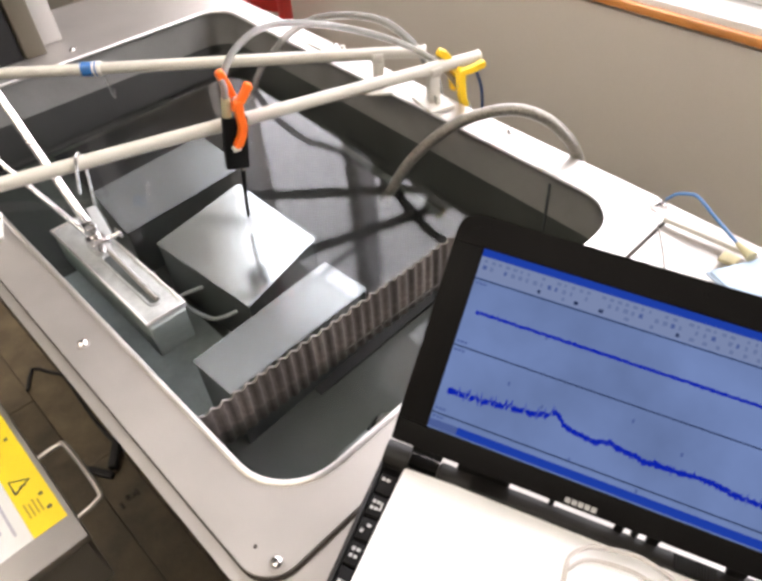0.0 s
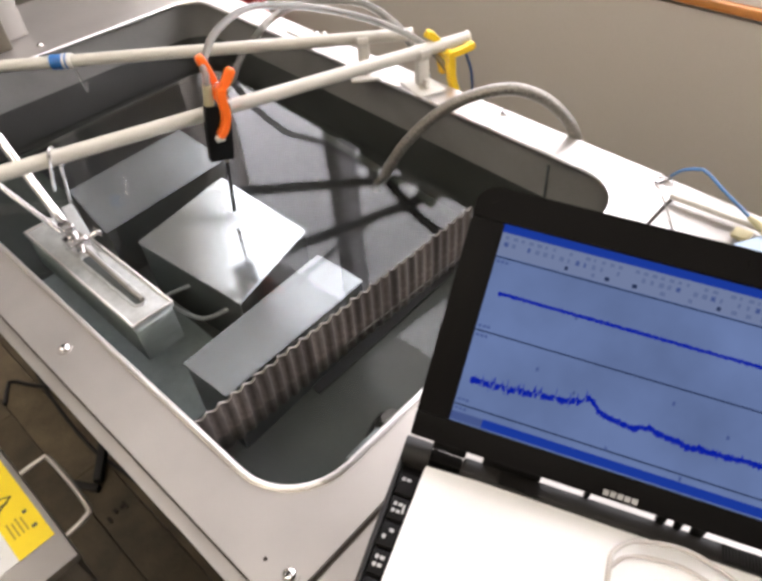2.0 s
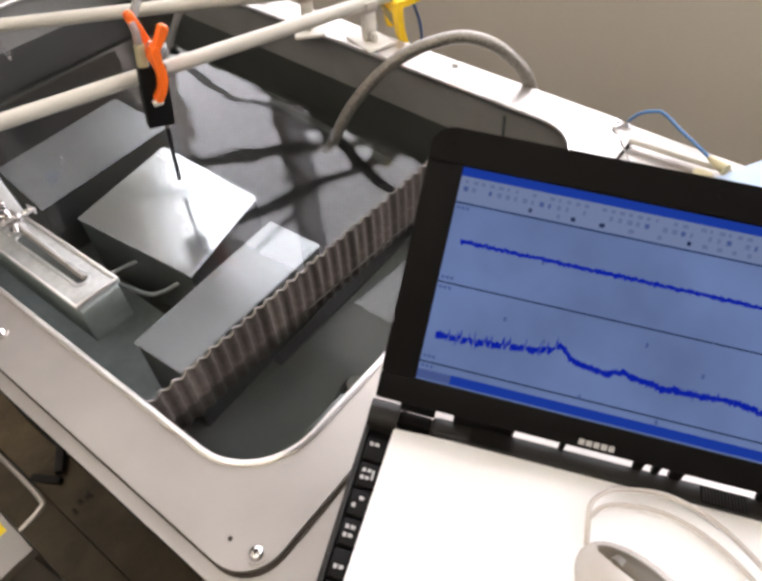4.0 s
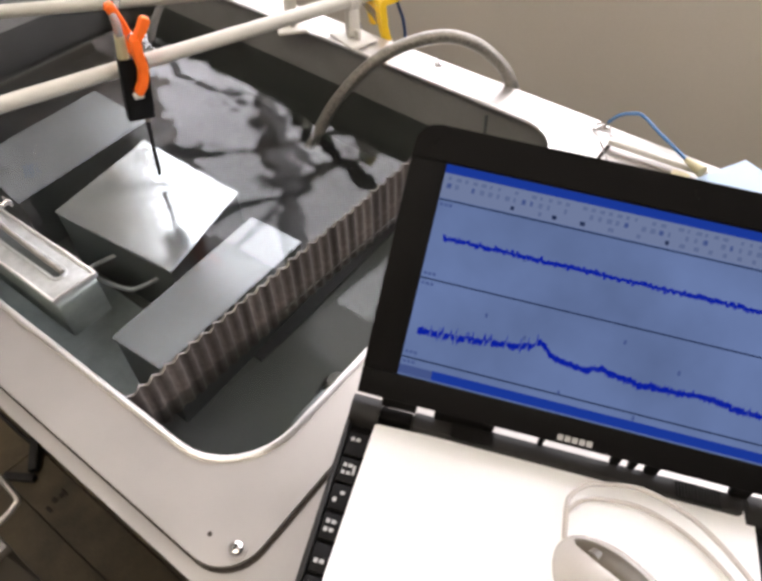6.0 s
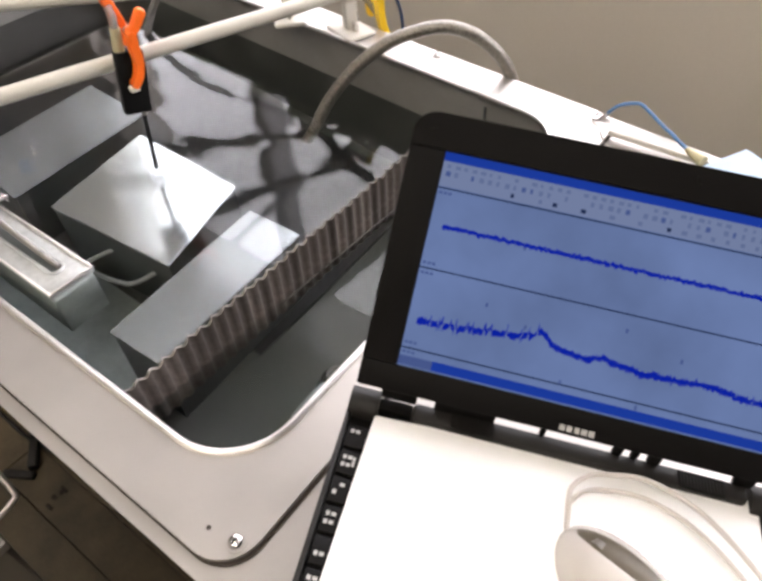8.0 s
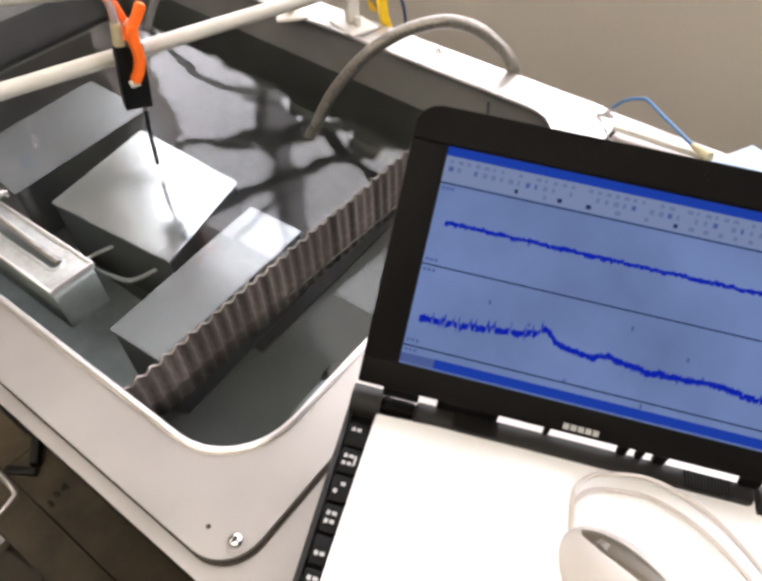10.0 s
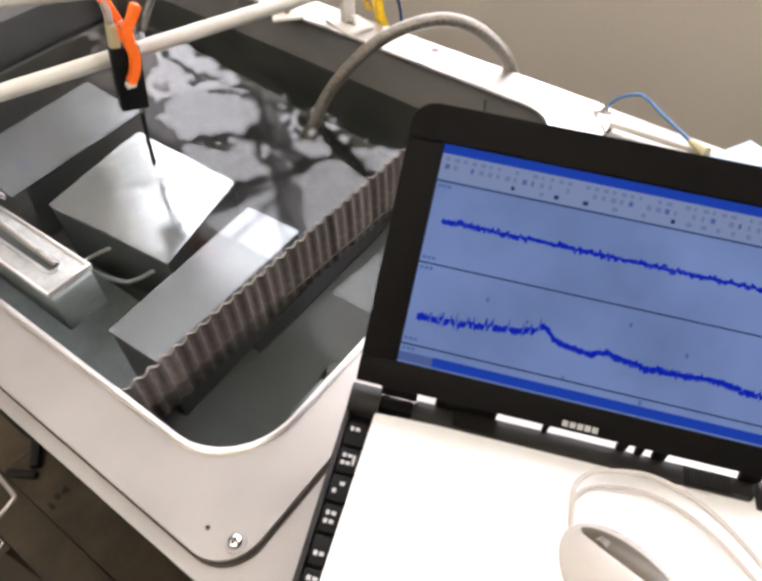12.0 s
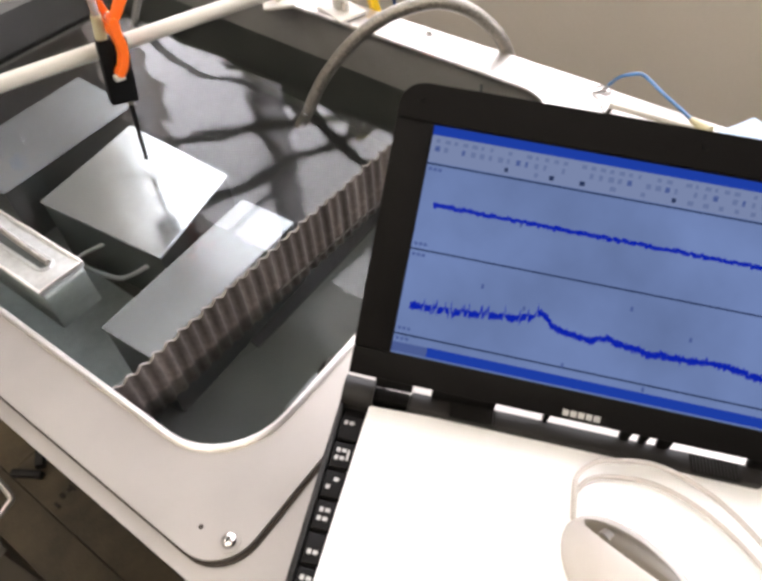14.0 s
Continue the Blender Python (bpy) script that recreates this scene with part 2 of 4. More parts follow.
def prism(outline, z0, z1, bm=None, m=None):
    """An upright solid over a flat outline of (x, y)."""
    bm = bm or bmesh.new()
    lo = [bm.verts.new((x, y, z0)) for x, y in outline]
    hi = [bm.verts.new((x, y, z1)) for x, y in outline]
    k = len(outline)
    bm.faces.new(hi)
    bm.faces.new(lo[::-1])
    for i in range(k):
        j = (i + 1) % k
        bm.faces.new((lo[i], lo[j], hi[j], hi[i]))
    if m is not None:
        bmesh.ops.transform(bm, matrix=m, verts=lo + hi)
    return bm


def outline(x0, y0, x1, y1, r, seg=8):
    """A rounded four-sided outline whose right side drifts outwards with y."""
    pts = []
    for cx, cy, a0, sk in ((x1 - r, y0 + r, -90, 1), (x1 - r, y1 - r, 0, 1), (x0 + r, y1 - r, 90, 0), (x0 + r, y0 + r, 180, 0)):
        for k in range(seg + 1):
            a = radians(a0 + 90 * k / seg)
            y = cy + r * math.sin(a)
            pts.append((cx + r * math.cos(a) + sk * SKEW * y, y))
    return pts


def ring(outer, inner, z0, z1, bm=None):
    """A flat plate with a hole; both outlines have the same number of points."""
    bm = bm or bmesh.new()
    k = len(outer)
    o0, o1 = [[bm.verts.new((x, y, z)) for x, y in outer] for z in (z0, z1)]
    i0, i1 = [[bm.verts.new((x, y, z)) for x, y in inner] for z in (z0, z1)]
    for a in range(k):
        b = (a + 1) % k
        bm.faces.new((o1[a], o1[b], i1[b], i1[a]))
        bm.faces.new((o0[b], o0[a], i0[a], i0[b]))
        bm.faces.new((o0[a], o0[b], o1[b], o1[a]))
        bm.faces.new((i0[b], i0[a], i1[a], i1[b]))
    return bm


def bar_between(a, b, w, h, bm=None, bevel=0.0):
    """A straight bar of width w and height h from a to b."""
    a, b = Vector(a), Vector(b)
    d = b - a
    rot = d.to_track_quat("X", "Z").to_matrix().to_4x4()
    return box((0, -w / 2, -h / 2), (d.length, w / 2, h / 2), bevel, bm, m=Matrix.Translation(a) @ rot)


# ---------------------------------------------------------------- the room
FLANGE, WATERLINE = 0.85, 0.78
WX = 0.86  # the window wall's inner face


def skewed(bm):
    """Wall parts follow the slightly turned window wall."""
    for v in bm.verts:
        v.co.x += SKEW * (v.co.y - 0.1)
    return bm


def room():
    ob = thing("wall_west", box((-2.7, -2.2, 0), (-2.5, 3.4, 2.7)), PALE_WALL, "pale painted plaster wall", "wall", kind="structure")
    thing("wall_south", box((-2.7, -2.4, 0), (1.5, -2.2, 2.7)), PALE_WALL, "pale painted plaster wall", "wall", kind="structure")
    thing("wall_north", box((-2.7, 3.4, 0), (1.5, 3.6, 2.7)), PALE_WALL, "pale painted plaster wall", "wall", kind="structure")
    top = 2.46
    bm = box((WX, -2.25, 0), (WX + 0.2, 3.45, 0.932))
    box((WX, -2.25, top), (WX + 0.2, 3.45, 2.7), bm=bm)
    box((WX, 1.92, 0.932), (WX + 0.2, 3.45, top), bm=bm)
    box((WX, -2.25, 0.932), (WX + 0.2, -1.0, top), bm=bm)
    thing("wall_east", skewed(bm), WALL, "taupe painted wall below a window", "wall", kind="structure")
    thing("ceiling", box((-2.7, -2.4, 2.7), (1.5, 3.6, 2.85)), CEIL, "off-white painted ceiling", "ceiling", kind="structure")
    w = empty("window_1", (WX + 0.1, 0.16, 0.93), "white-framed window with an orange wooden sill", "window", kind="structure")
    part("window_sill", skewed(box((WX - 0.009, -1.05, 0.938), (WX + 0.003, 1.97, 0.951), 0.003)), SILL, w, "orange varnished wooden sill")
    part("inner_sill", skewed(box((WX + 0.003, -0.999, 0.933), (WX + 0.15, 1.919, 0.960), 0.002)), FRAME, w)
    for y0, y1 in ((-0.999, -0.95), (-0.06, 0.03), (1.06, 1.13), (1.895, 1.919)):
        part("mullion", skewed(box((WX + 0.06, y0, 0.960), (WX + 0.14, y1, top - 0.001), 0.006)), FRAME, w)
    for y0, y1 in ((-0.95, -0.06), (0.03, 1.06), (1.13, 1.895)):
        part("window_frame", skewed(box((WX + 0.07, y0, top - 0.06), (WX + 0.13, y1, top - 0.001), 0.006)), FRAME, w)
        part("window_frame", skewed(box((WX + 0.07, y0, 0.960), (WX + 0.13, y1, 0.99), 0.006)), FRAME, w)
    bm = box((2.3, -4, -0.5), (2.32, 6, 4.5))
    thing("backdrop", bm, SKYGLOW, "plain overcast daylight outside the window", "sky", kind="structure")
    for x, y in ((-0.75, -0.55), (-0.75, 1.35), (-1.7, 0.4)):
        lamp = empty("ceiling_light", (x, y, 2.7), "white ceiling light with a glowing diffuser", "lamp", "ceiling lights")
        part("housing", box((x - 0.16, y - 0.62, 2.65), (x + 0.16, y + 0.62, 2.7), 0.008), FRAME, lamp)
        part("diffuser", box((x - 0.14, y - 0.6, 2.635), (x + 0.14, y + 0.6, 2.652), 0.004), LAMPGLOW, lamp)


room()

# ---------------------------------------------------------------- the tank
RIM_R = 0.535


def screw(x, y, z, r=0.0062):
    s = empty("screw", (x, y, z), "round-headed steel screw on the tank flange", "screw", "flange screws")
    part("washer", tube([(x, y, z - 0.001), (x, y, z + 0.0012)], r * 1.15, 18, straight=True), STEEL, s)
    bm = bmesh.new()
    bmesh.ops.create_uvsphere(bm, u_segments=16, v_segments=8, radius=r)
    for v in bm.verts:
        v.co = Vector((x + v.co.x * 0.85, y + v.co.y * 0.85, z + 0.001 + max(v.co.z, -0.0005) * 0.55))
    part("head", bm, CHROME, s)
    # The slot is not cut: a black bar paints its shade.
    part("slot", box((x - r * 0.4, y - 0.0007, z + 0.0035), (x + r * 0.4, y + 0.0007, z + 0.0047)), BLACK, s)


def tank():
    t = empty("water_tank", (0.3, 0.5, 0), "stainless steel water tank with a wide rounded flange", "tank")
    hole = outline(0.028, 0.028, RIM_R, 0.993, 0.058)
    bm = ring(outline(-0.0195, -0.0118, 0.588, 1.27, 0.03), hole, FLANGE - 0.0035, FLANGE)
    flange = part("flange", bm, STEEL, t, "brushed steel flange with a rounded opening")
    rim = [(x, y, FLANGE + 0.0006) for x, y in hole]
    bm = tube(rim + rim[:1], 0.0028, 8, straight=True)
    part("rolled_rim", bm, STEEL_EDGE, t, "bright rolled edge of the opening")
    # Dark strip standing proud to draw the shaded gap below the flange.
    part("gap_strip", ring(outline(-0.0207, -0.0143, 0.588, 1.26, 0.03), outline(0.010, 0.010, RIM_R + 0.018, 1.01, 0.06), FLANGE - 0.0050, FLANGE - 0.0035), DARK_BROWN, t, "dark strip painting the shaded gap under the flange")
    part("top_frame", ring(outline(-0.0302, -0.62, 0.592, 1.30, 0.012), outline(0.010, 0.010, RIM_R + 0.018, 1.01, 0.06), FLANGE - 0.0085, FLANGE - 0.0050), STEEL, t, "beige-grey steel top frame")
    # the tub: inner wall, floor and outer skin
    inner, outer = outline(0.022, 0.022, RIM_R + 0.008, 0.999, 0.06), outline(0.019, 0.019, RIM_R + 0.011, 1.002, 0.06)
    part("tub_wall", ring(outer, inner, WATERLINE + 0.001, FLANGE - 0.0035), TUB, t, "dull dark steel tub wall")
    part("tub_lower_wall", ring(outer, inner, 0.585, WATERLINE + 0.001), TUB_LOW, t, "tub wall below the waterline, its dark reflection put into the colour")
    # Unseen panels, added to keep light off the floor beside the tank.
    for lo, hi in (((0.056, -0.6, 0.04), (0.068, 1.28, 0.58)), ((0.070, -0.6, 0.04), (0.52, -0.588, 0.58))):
        part("side_panel", box(lo, hi, 0.002), TUB_LOW, t, "unseen panel added under the flange to shade the floor")
    # Made-up plate; its black colour puts deep shade under the stirred water.
    part("added_dark_plate", prism([(0.20, 0.215), (0.545, 0.215), (0.62, 0.985), (0.20, 0.985)], 0.6005, 0.604), FLOOR_DARK, t, "black plate added on the tub floor to darken the water")
    part("tub_floor", prism(inner, 0.585, 0.60), TUB_FLOOR, t, "grey-green tub floor under water")
    for x, y in ((0.09, 0.0), (0.5, -0.55), (0.09, 1.2), (0.55, 1.2), (0.09, -0.55), (0.52, 0.0)):
        part("leg", box((x, y, 0), (x + 0.04, y + 0.04, FLANGE - 0.0085), 0.003), BOX_SIDE, t)
    for x, y in ((0, 0), (0, 0.315), (0, 0.64), (0, 0.95), (0.326, 1.036), (0.578, 0.003), (0.643, 0.654), (0.60, 0.24)):
        screw(x, y, FLANGE)
    # Added plate, only there to make the left stretch of floor paler.
    bm = box((0.0235, 0.30, 0.6005), (0.168, 0.66, 0.604), 0.001)
    part("added_pale_plate", bm, CHANNEL_SIDE, t, "pale plate added to lighten this part of the tub floor")
    part("weld_seam", box((0.5535, 0.139, 0.70), (0.5562, 0.1415, FLANGE - 0.019)), BOX_SIDE, t, "dark weld line on the tub wall")
    # A small hole in the flange, its shade drawn as a dark disc.
    part("hole_disc", tube([(-0.0035, 0.021, FLANGE), (-0.0035, 0.021, FLANGE + 0.0006)], 0.0016, 10, straight=True), DARK_BROWN, t)
    # the drain in the corner by the front
    d = empty("drain_fitting", (0.21, 0.105, 0.60), "round steel drain fitting on the tub floor", "drain")
    # The dark shadow round the drain, built as a black cone.
    part("collar", tube([(0.21, 0.105, 0.598), (0.21, 0.105, 0.648)], (0.034, 0.020), 20, straight=True), BLACK, d, "black cone painting the shadow round the fitting")
    part("cap", tube([(0.21, 0.105, 0.644), (0.21, 0.105, 0.668)], (0.015, 0.011), 20, straight=True), CHROME, d)


tank()


# ---------------------------------------------------------------- water
NX, NY = 46, 80


def right_wall(y):
    return RIM_R + 0.008 + SKEW * y


def water():
    """A still sheet, and small rigid pieces of surface in the part that the pump stirs."""
    rnd = random.Random(4)
    grid = {}
    for i in range(NX + 1):
        for j in range(NY + 1):
            y = 0.0235 + (0.974) * j / NY
            x = 0.0235 + (right_wall(y) - 0.025) * i / NX
            if 0 < i < NX and 0 < j < NY:
                x += rnd.uniform(-0.003, 0.003)
                y += rnd.uniform(-0.003, 0.003)
            grid[i, j] = (x, y)
    bm = bmesh.new()
    verts, cells = {}, []
    for i in range(NX):
        for j in range(NY):
            q = [grid[i, j], grid[i + 1, j], grid[i + 1, j + 1], grid[i, j + 1]]
            cx, cy = sum(p[0] for p in q) / 4, sum(p[1] for p in q) / 4
            if cy > 0.215 and cy < 0.80 and cx > 0.215 - 0.1 * max(0, cy - 0.5) and cx < right_wall(cy) - 0.012 and cx + 0.75 * cy > 0.475:
                cells.append((q, cx, cy))
                continue
            f = []
            for k in ((i, j), (i + 1, j), (i + 1, j + 1), (i, j + 1)):
                if k not in verts:
                    verts[k] = bm.verts.new((*grid[k], WATERLINE))
                f.append(verts[k])
            bm.faces.new(f)
    w = thing("water", bm, WATER, "clear still water with mirror-like reflections in the tank", "water", kind="structure")
    w.visible_shadow = False
    pieces = []
    for q, cx, cy in cells:
        b = bmesh.new()
        n = 1
        vs = {}
        for a in range(n + 1):
            for c in range(n + 1):
                u, v = a / n, c / n
                p = [(q[0][e] * (1 - u) + q[1][e] * u) * (1 - v) + (q[3][e] * (1 - u) + q[2][e] * u) * v for e in (0, 1)]
                vs[a, c] = b.verts.new((p[0] - cx, p[1] - cy, 0))
        for a in range(n):
            for c in range(n):
                b.faces.new((vs[a, c], vs[a + 1, c], vs[a + 1, c + 1], vs[a, c + 1]))
        ob = link("ripple", b, STIRRED, True)
        ob.parent = w
        ob.visible_shadow = False
        ob.location = (cx, cy, WATERLINE)
        pieces.append((ob, cx, cy))
    return pieces


RIPPLES = water()


# ---------------------------------------------------------------- what stands in the water
def steel_box(name, pts, z0, z1, label, lean=0.0, sheet=BOX_DULL):
    """A closed sheet-steel box with a slightly overhanging lid."""
    cx, cy = sum(p[0] for p in pts) / 4, sum(p[1] for p in pts) / 4
    b = empty(name, (cx, cy, z0), label, "steel box", "submerged boxes")
    inset = [(cx + (x - cx) * 0.975, cy + (y - cy) * 0.975) for x, y in pts]
    # Sides far darker than the lid: their shade is in the colour.
    part("body", prism(inset, z0, z1 - 0.004 - 0.1 * abs(lean)), BOX_SIDE, b, "steel sides with shade painted in as a darker colour")
    bm = prism(pts, z1 - 0.004, z1)
    for v in bm.verts:
        v.co.z -= lean * (v.co.x - cx)
    bmesh.ops.bevel(bm, geom=[e for e in bm.edges], offset=0.0012, segments=2, affect="EDGES")
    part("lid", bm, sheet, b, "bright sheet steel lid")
    return b


def submerged():
    steel_box("submerged_box", [(0.092, 0.224), (0.307, 0.232), (0.305, 0.311), (0.089, 0.296)], 0.60, 0.75, "low steel box standing under water beside the corrugated strip")
    a = steel_box("submerged_box", [(0.1853, 0.3176), (0.3291, 0.3585), (0.3361, 0.5520), (0.1703, 0.5158)], 0.60, 0.75, "square steel box under water with a bright reflecting lid", 0.034, BOX_TOP)
    part("handle", tube([(0.18, 0.425, 0.70), (0.150, 0.432, 0.70), (0.143, 0.42, 0.70), (0.152, 0.372, 0.70), (0.165, 0.358, 0.70), (0.19, 0.352, 0.70)], 0.0032, 8), CHANNEL, a, "bent steel rod handle")
    steel_box("submerged_box", [(0.154, 0.57), (0.370, 0.586), (0.378, 0.722), (0.169, 0.706)], 0.60, 0.75, "wide steel box under water near the far end")


submerged()


def channel_bar():
    """The long narrow float box with a slotted top."""
    c = empty("channel_box", (0.1, 0.48, 0.60), "long galvanised steel box with a slotted top at the waterline", "steel box")
    x0, x1, y0, y1, zt = 0.073, 0.1255, 0.352, 0.618, 0.790
    part("body", box((x0 + 0.002, y0 + 0.002, 0.705), (x1 - 0.002, y1 - 0.002, zt - 0.003), 0.002), CHANNEL_SIDE, c, "grey steel sides below the water")
    part("top", box((x0, y0, zt - 0.004), (x1, y1, zt), 0.0015), CHANNEL, c)
    for xa, xb, ya, yb in ((x0, x0 + 0.003, y0, y1), (x1 - 0.003, x1, y0, y1), (x0 + 0.003, x1 - 0.003, y0, y0 + 0.003), (x0 + 0.003, x1 - 0.003, y1 - 0.003, y1)):
        part("edge", box((xa, ya, zt), (xb, yb, zt + 0.003), 0.0008), STEEL_EDGE, c)
    for x, y in ((x0 + 0.026, y0 + 0.13), (x0 + 0.026, y1 - 0.04)):
        part("leg", tube([(x, y, 0.60), (x, y, 0.706)], 0.003, 8, straight=True), CHANNEL_SIDE, c)
    # the slot's shade as a dark sheet, its raised lip and the dark rod
    loop = [(0.101 + 0.008 * math.cos(a), (0.385 if math.sin(a) < 0 else 0.50) + 0.008 * math.sin(a), zt + 0.001) for a in [2 * math.pi * k / 28 for k in range(28)]]
    part("slot_lip", tube(loop + loop[:1], 0.002, 6, straight=True), CHANNEL, c)
    part("slot", prism([(p[0], p[1]) for p in loop], zt + 0.0002, zt + 0.0012), BOX_SIDE, c, "slot along the top, its shade drawn as a dark sheet")
    part("rod", tube([(0.104, 0.381, zt + 0.003), (0.104, 0.42, zt + 0.006), (0.106, 0.52, zt + 0.012)], 0.0032, 8), GREY_PLASTIC, c, "dark rod lying in the slot")
    k = empty("rod_clamp", (0.105, 0.525, zt), "chrome boss-head clamp with screws holding steel rods", "clamp")
    part("block", box((0.092, 0.512, zt), (0.116, 0.540, zt + 0.02), 0.003), CHROME, k)
    part("jaw", box((0.098, 0.528, zt + 0.018), (0.112, 0.552, zt + 0.034), 0.003), CHROME, k)
    part("screw", tube([(0.116, 0.524, zt + 0.012), (0.131, 0.518, zt + 0.016)], 0.003, 10, straight=True), CHROME, k)
    part("wing", bar_between((0.131, 0.51, zt + 0.016), (0.131, 0.528, zt + 0.016), 0.003, 0.008, bevel=0.001), CHROME, k)
    part("screw", tube([(0.104, 0.512, zt + 0.012), (0.098, 0.496, zt + 0.013)], 0.0035, 10, straight=True), CHROME, k)
    part("bracket", bar_between((0.122, 0.545, zt), (0.128, 0.585, zt + 0.028), 0.014, 0.003, bevel=0.0008), CHANNEL, k, "bent steel bracket")


channel_bar()


def corrugated_strip():
    """A corrugated sheet standing out of the water across the tank; its top edge climbs a little along it."""
    xa, xb, z0 = 0.036, 0.425, 0.745
    slope, climb, z1 = -0.0455, 0.055, 0.8195
    line = lambda x: 0.1769 + slope * x
    s = empty("corrugated_strip", (0.28, line(0.28), 0.60), "brown-grey corrugated metal strip standing out of the water across the tank", "metal strip")
    pitch, amp, th = 0.0136, 0.0015, 0.0011
    turn = Matrix.Rotation(math.atan(slope), 4, "Z")
    fins = []
    for k in range(3):
        bm, cols, per = bmesh.new(), [], 12
        for i in range(per + 1):
            ph = 2 * math.pi * i / per
            y = amp * max(-0.8, min(0.8, 1.15 * math.sin(ph)))
            zt = z1 - 0.0016 * (1 - math.cos(ph)) - 0.0008 * k
            cols.append([bm.verts.new((pitch * i / per, y + dy, z)) for dy, z in ((-th, z0), (-th, zt - 0.0022), (-th, zt), (th, zt), (th, z0))])
        for a, b in zip(cols, cols[1:]):
            for e in range(5):
                f = bm.faces.new((a[e], b[e], b[(e + 1) % 5], a[(e + 1) % 5]))
                f.material_index = 1 if e == 2 else 0
        me = bpy.data.meshes.new("fin")
        bm.normal_update()
        bm.to_mesh(me)
        bm.free()
        me.materials.append(FIN)
        me.materials.append(FIN_EDGE)
        for p in me.polygons:
            p.use_smooth = True
        me.set_sharp_from_angle(angle=radians(50))
        fins.append(me)
    for i in range(int((xb - xa) / pitch)):
        f = new("fin", fins[(i * 7 + i // 3) % 3])
        f.parent = s
        x = xa + i * pitch
        f.matrix_basis = Matrix.Translation(Vector((x, line(x), climb * x)) - ORIGIN[s.name]) @ turn
    # The glint where the water meets the strip, modelled as a thin bar.
    rail = bar_between((xa + 0.17, line(xa + 0.17) - 0.0040, 0.7808), (xb, line(xb) - 0.0040, 0.7808), 0.0014, 0.0018, bevel=0.0004)
    part("waterline_glint", rail, FIN_EDGE, s, "bright waterline along the strip, drawn as a thin bar")
    for x in (xa + 0.002, xb - 0.03):
        part("foot", box((x, line(x) - 0.004, 0.60), (x + 0.016, line(x) + 0.004, z0 + 0.004), 0.001), BOX_SIDE, s)


corrugated_strip()


# ---------------------------------------------------------------- pipes, clamps and hoses
PIPE_Z = 0.905
FRONT = (Vector((-0.06, 0.608, PIPE_Z)), Vector((0.663, 0.353, PIPE_Z)))
BACK = (Vector((-0.03, 1.09, PIPE_Z)), Vector((0.629, 0.428, PIPE_Z)))


def pipes():
    for a, b in (FRONT, BACK):
        p = empty("pvc_pipe", a, "ivory plastic pipe laid across the tank", "pipe", "pipes over the tank")
        d = (b - a).normalized()
        part("pipe", tube([a, b], 0.0088, 20, straight=True), PVC, p)
        part("end_cap", tube([b - d * 0.001, b + d * 0.004], 0.0098, 20, straight=True), WHITE_PLASTIC, p)


def saddle(at, along, foot=(0.03, 0.022)):
    """A pipe stand-off: foot plate, post and clip ring."""
    x, y = at
    s = empty("pipe_saddle", (x, y, FLANGE), "white plastic pipe stand on the steel flange", "pipe stand", "pipe stands")
    yaw = math.atan2(along.y, along.x)
    m = Matrix.Translation((x, y, FLANGE)) @ Matrix.Rotation(yaw, 4, "Z")
    part("foot", box((-foot[1], -foot[0], 0.0), (foot[1], foot[0], 0.006), 0.003, m=m), WHITE_PLASTIC, s)
    part("post", box((-0.009, -0.007, 0.006), (0.009, 0.007, PIPE_Z - FLANGE - 0.010), 0.003, m=m), WHITE_PLASTIC, s)
    for sg in (-1, 1):
        part("rib", box((-0.003, min(sg * 0.007, sg * 0.017), 0.005), (0.003, max(sg * 0.007, sg * 0.017), 0.018), 0.0015, m=m), WHITE_PLASTIC, s)
    arc = [m @ Vector((0, 0.0112 * math.cos(a), PIPE_Z - FLANGE + 0.0112 * math.sin(a))) for a in [radians(-200 + 220 * k / 14) for k in range(15)]]
    bm = bmesh.new()
    for off in (-0.006, -0.002, 0.002, 0.006):
        tube([p + along * off for p in arc], 0.0026, 6, bm, straight=True)
    part("clip", bm, WHITE_PLASTIC, s)


pipes()
dF, dB = (FRONT[1] - FRONT[0]).normalized(), (BACK[1] - BACK[0]).normalized()
for t_, (a_, b_), d_ in ((0.905, FRONT, dF), (0.925, BACK, dB), (0.085, FRONT, dF), (0.07, BACK, dB)):
    p_ = a_.lerp(b_, t_)
    saddle((p_.x, p_.y), d_)


ACROSS = Vector((dF.y, -dF.x, 0))  # level, from the front pipe towards the near side


def on_pipe(along, out, up):
    """A place beside the front pipe: along it, out towards the near side, and up from its axis."""
    return FRONT[0] + dF * along + ACROSS * out + Vector((0, 0, up))


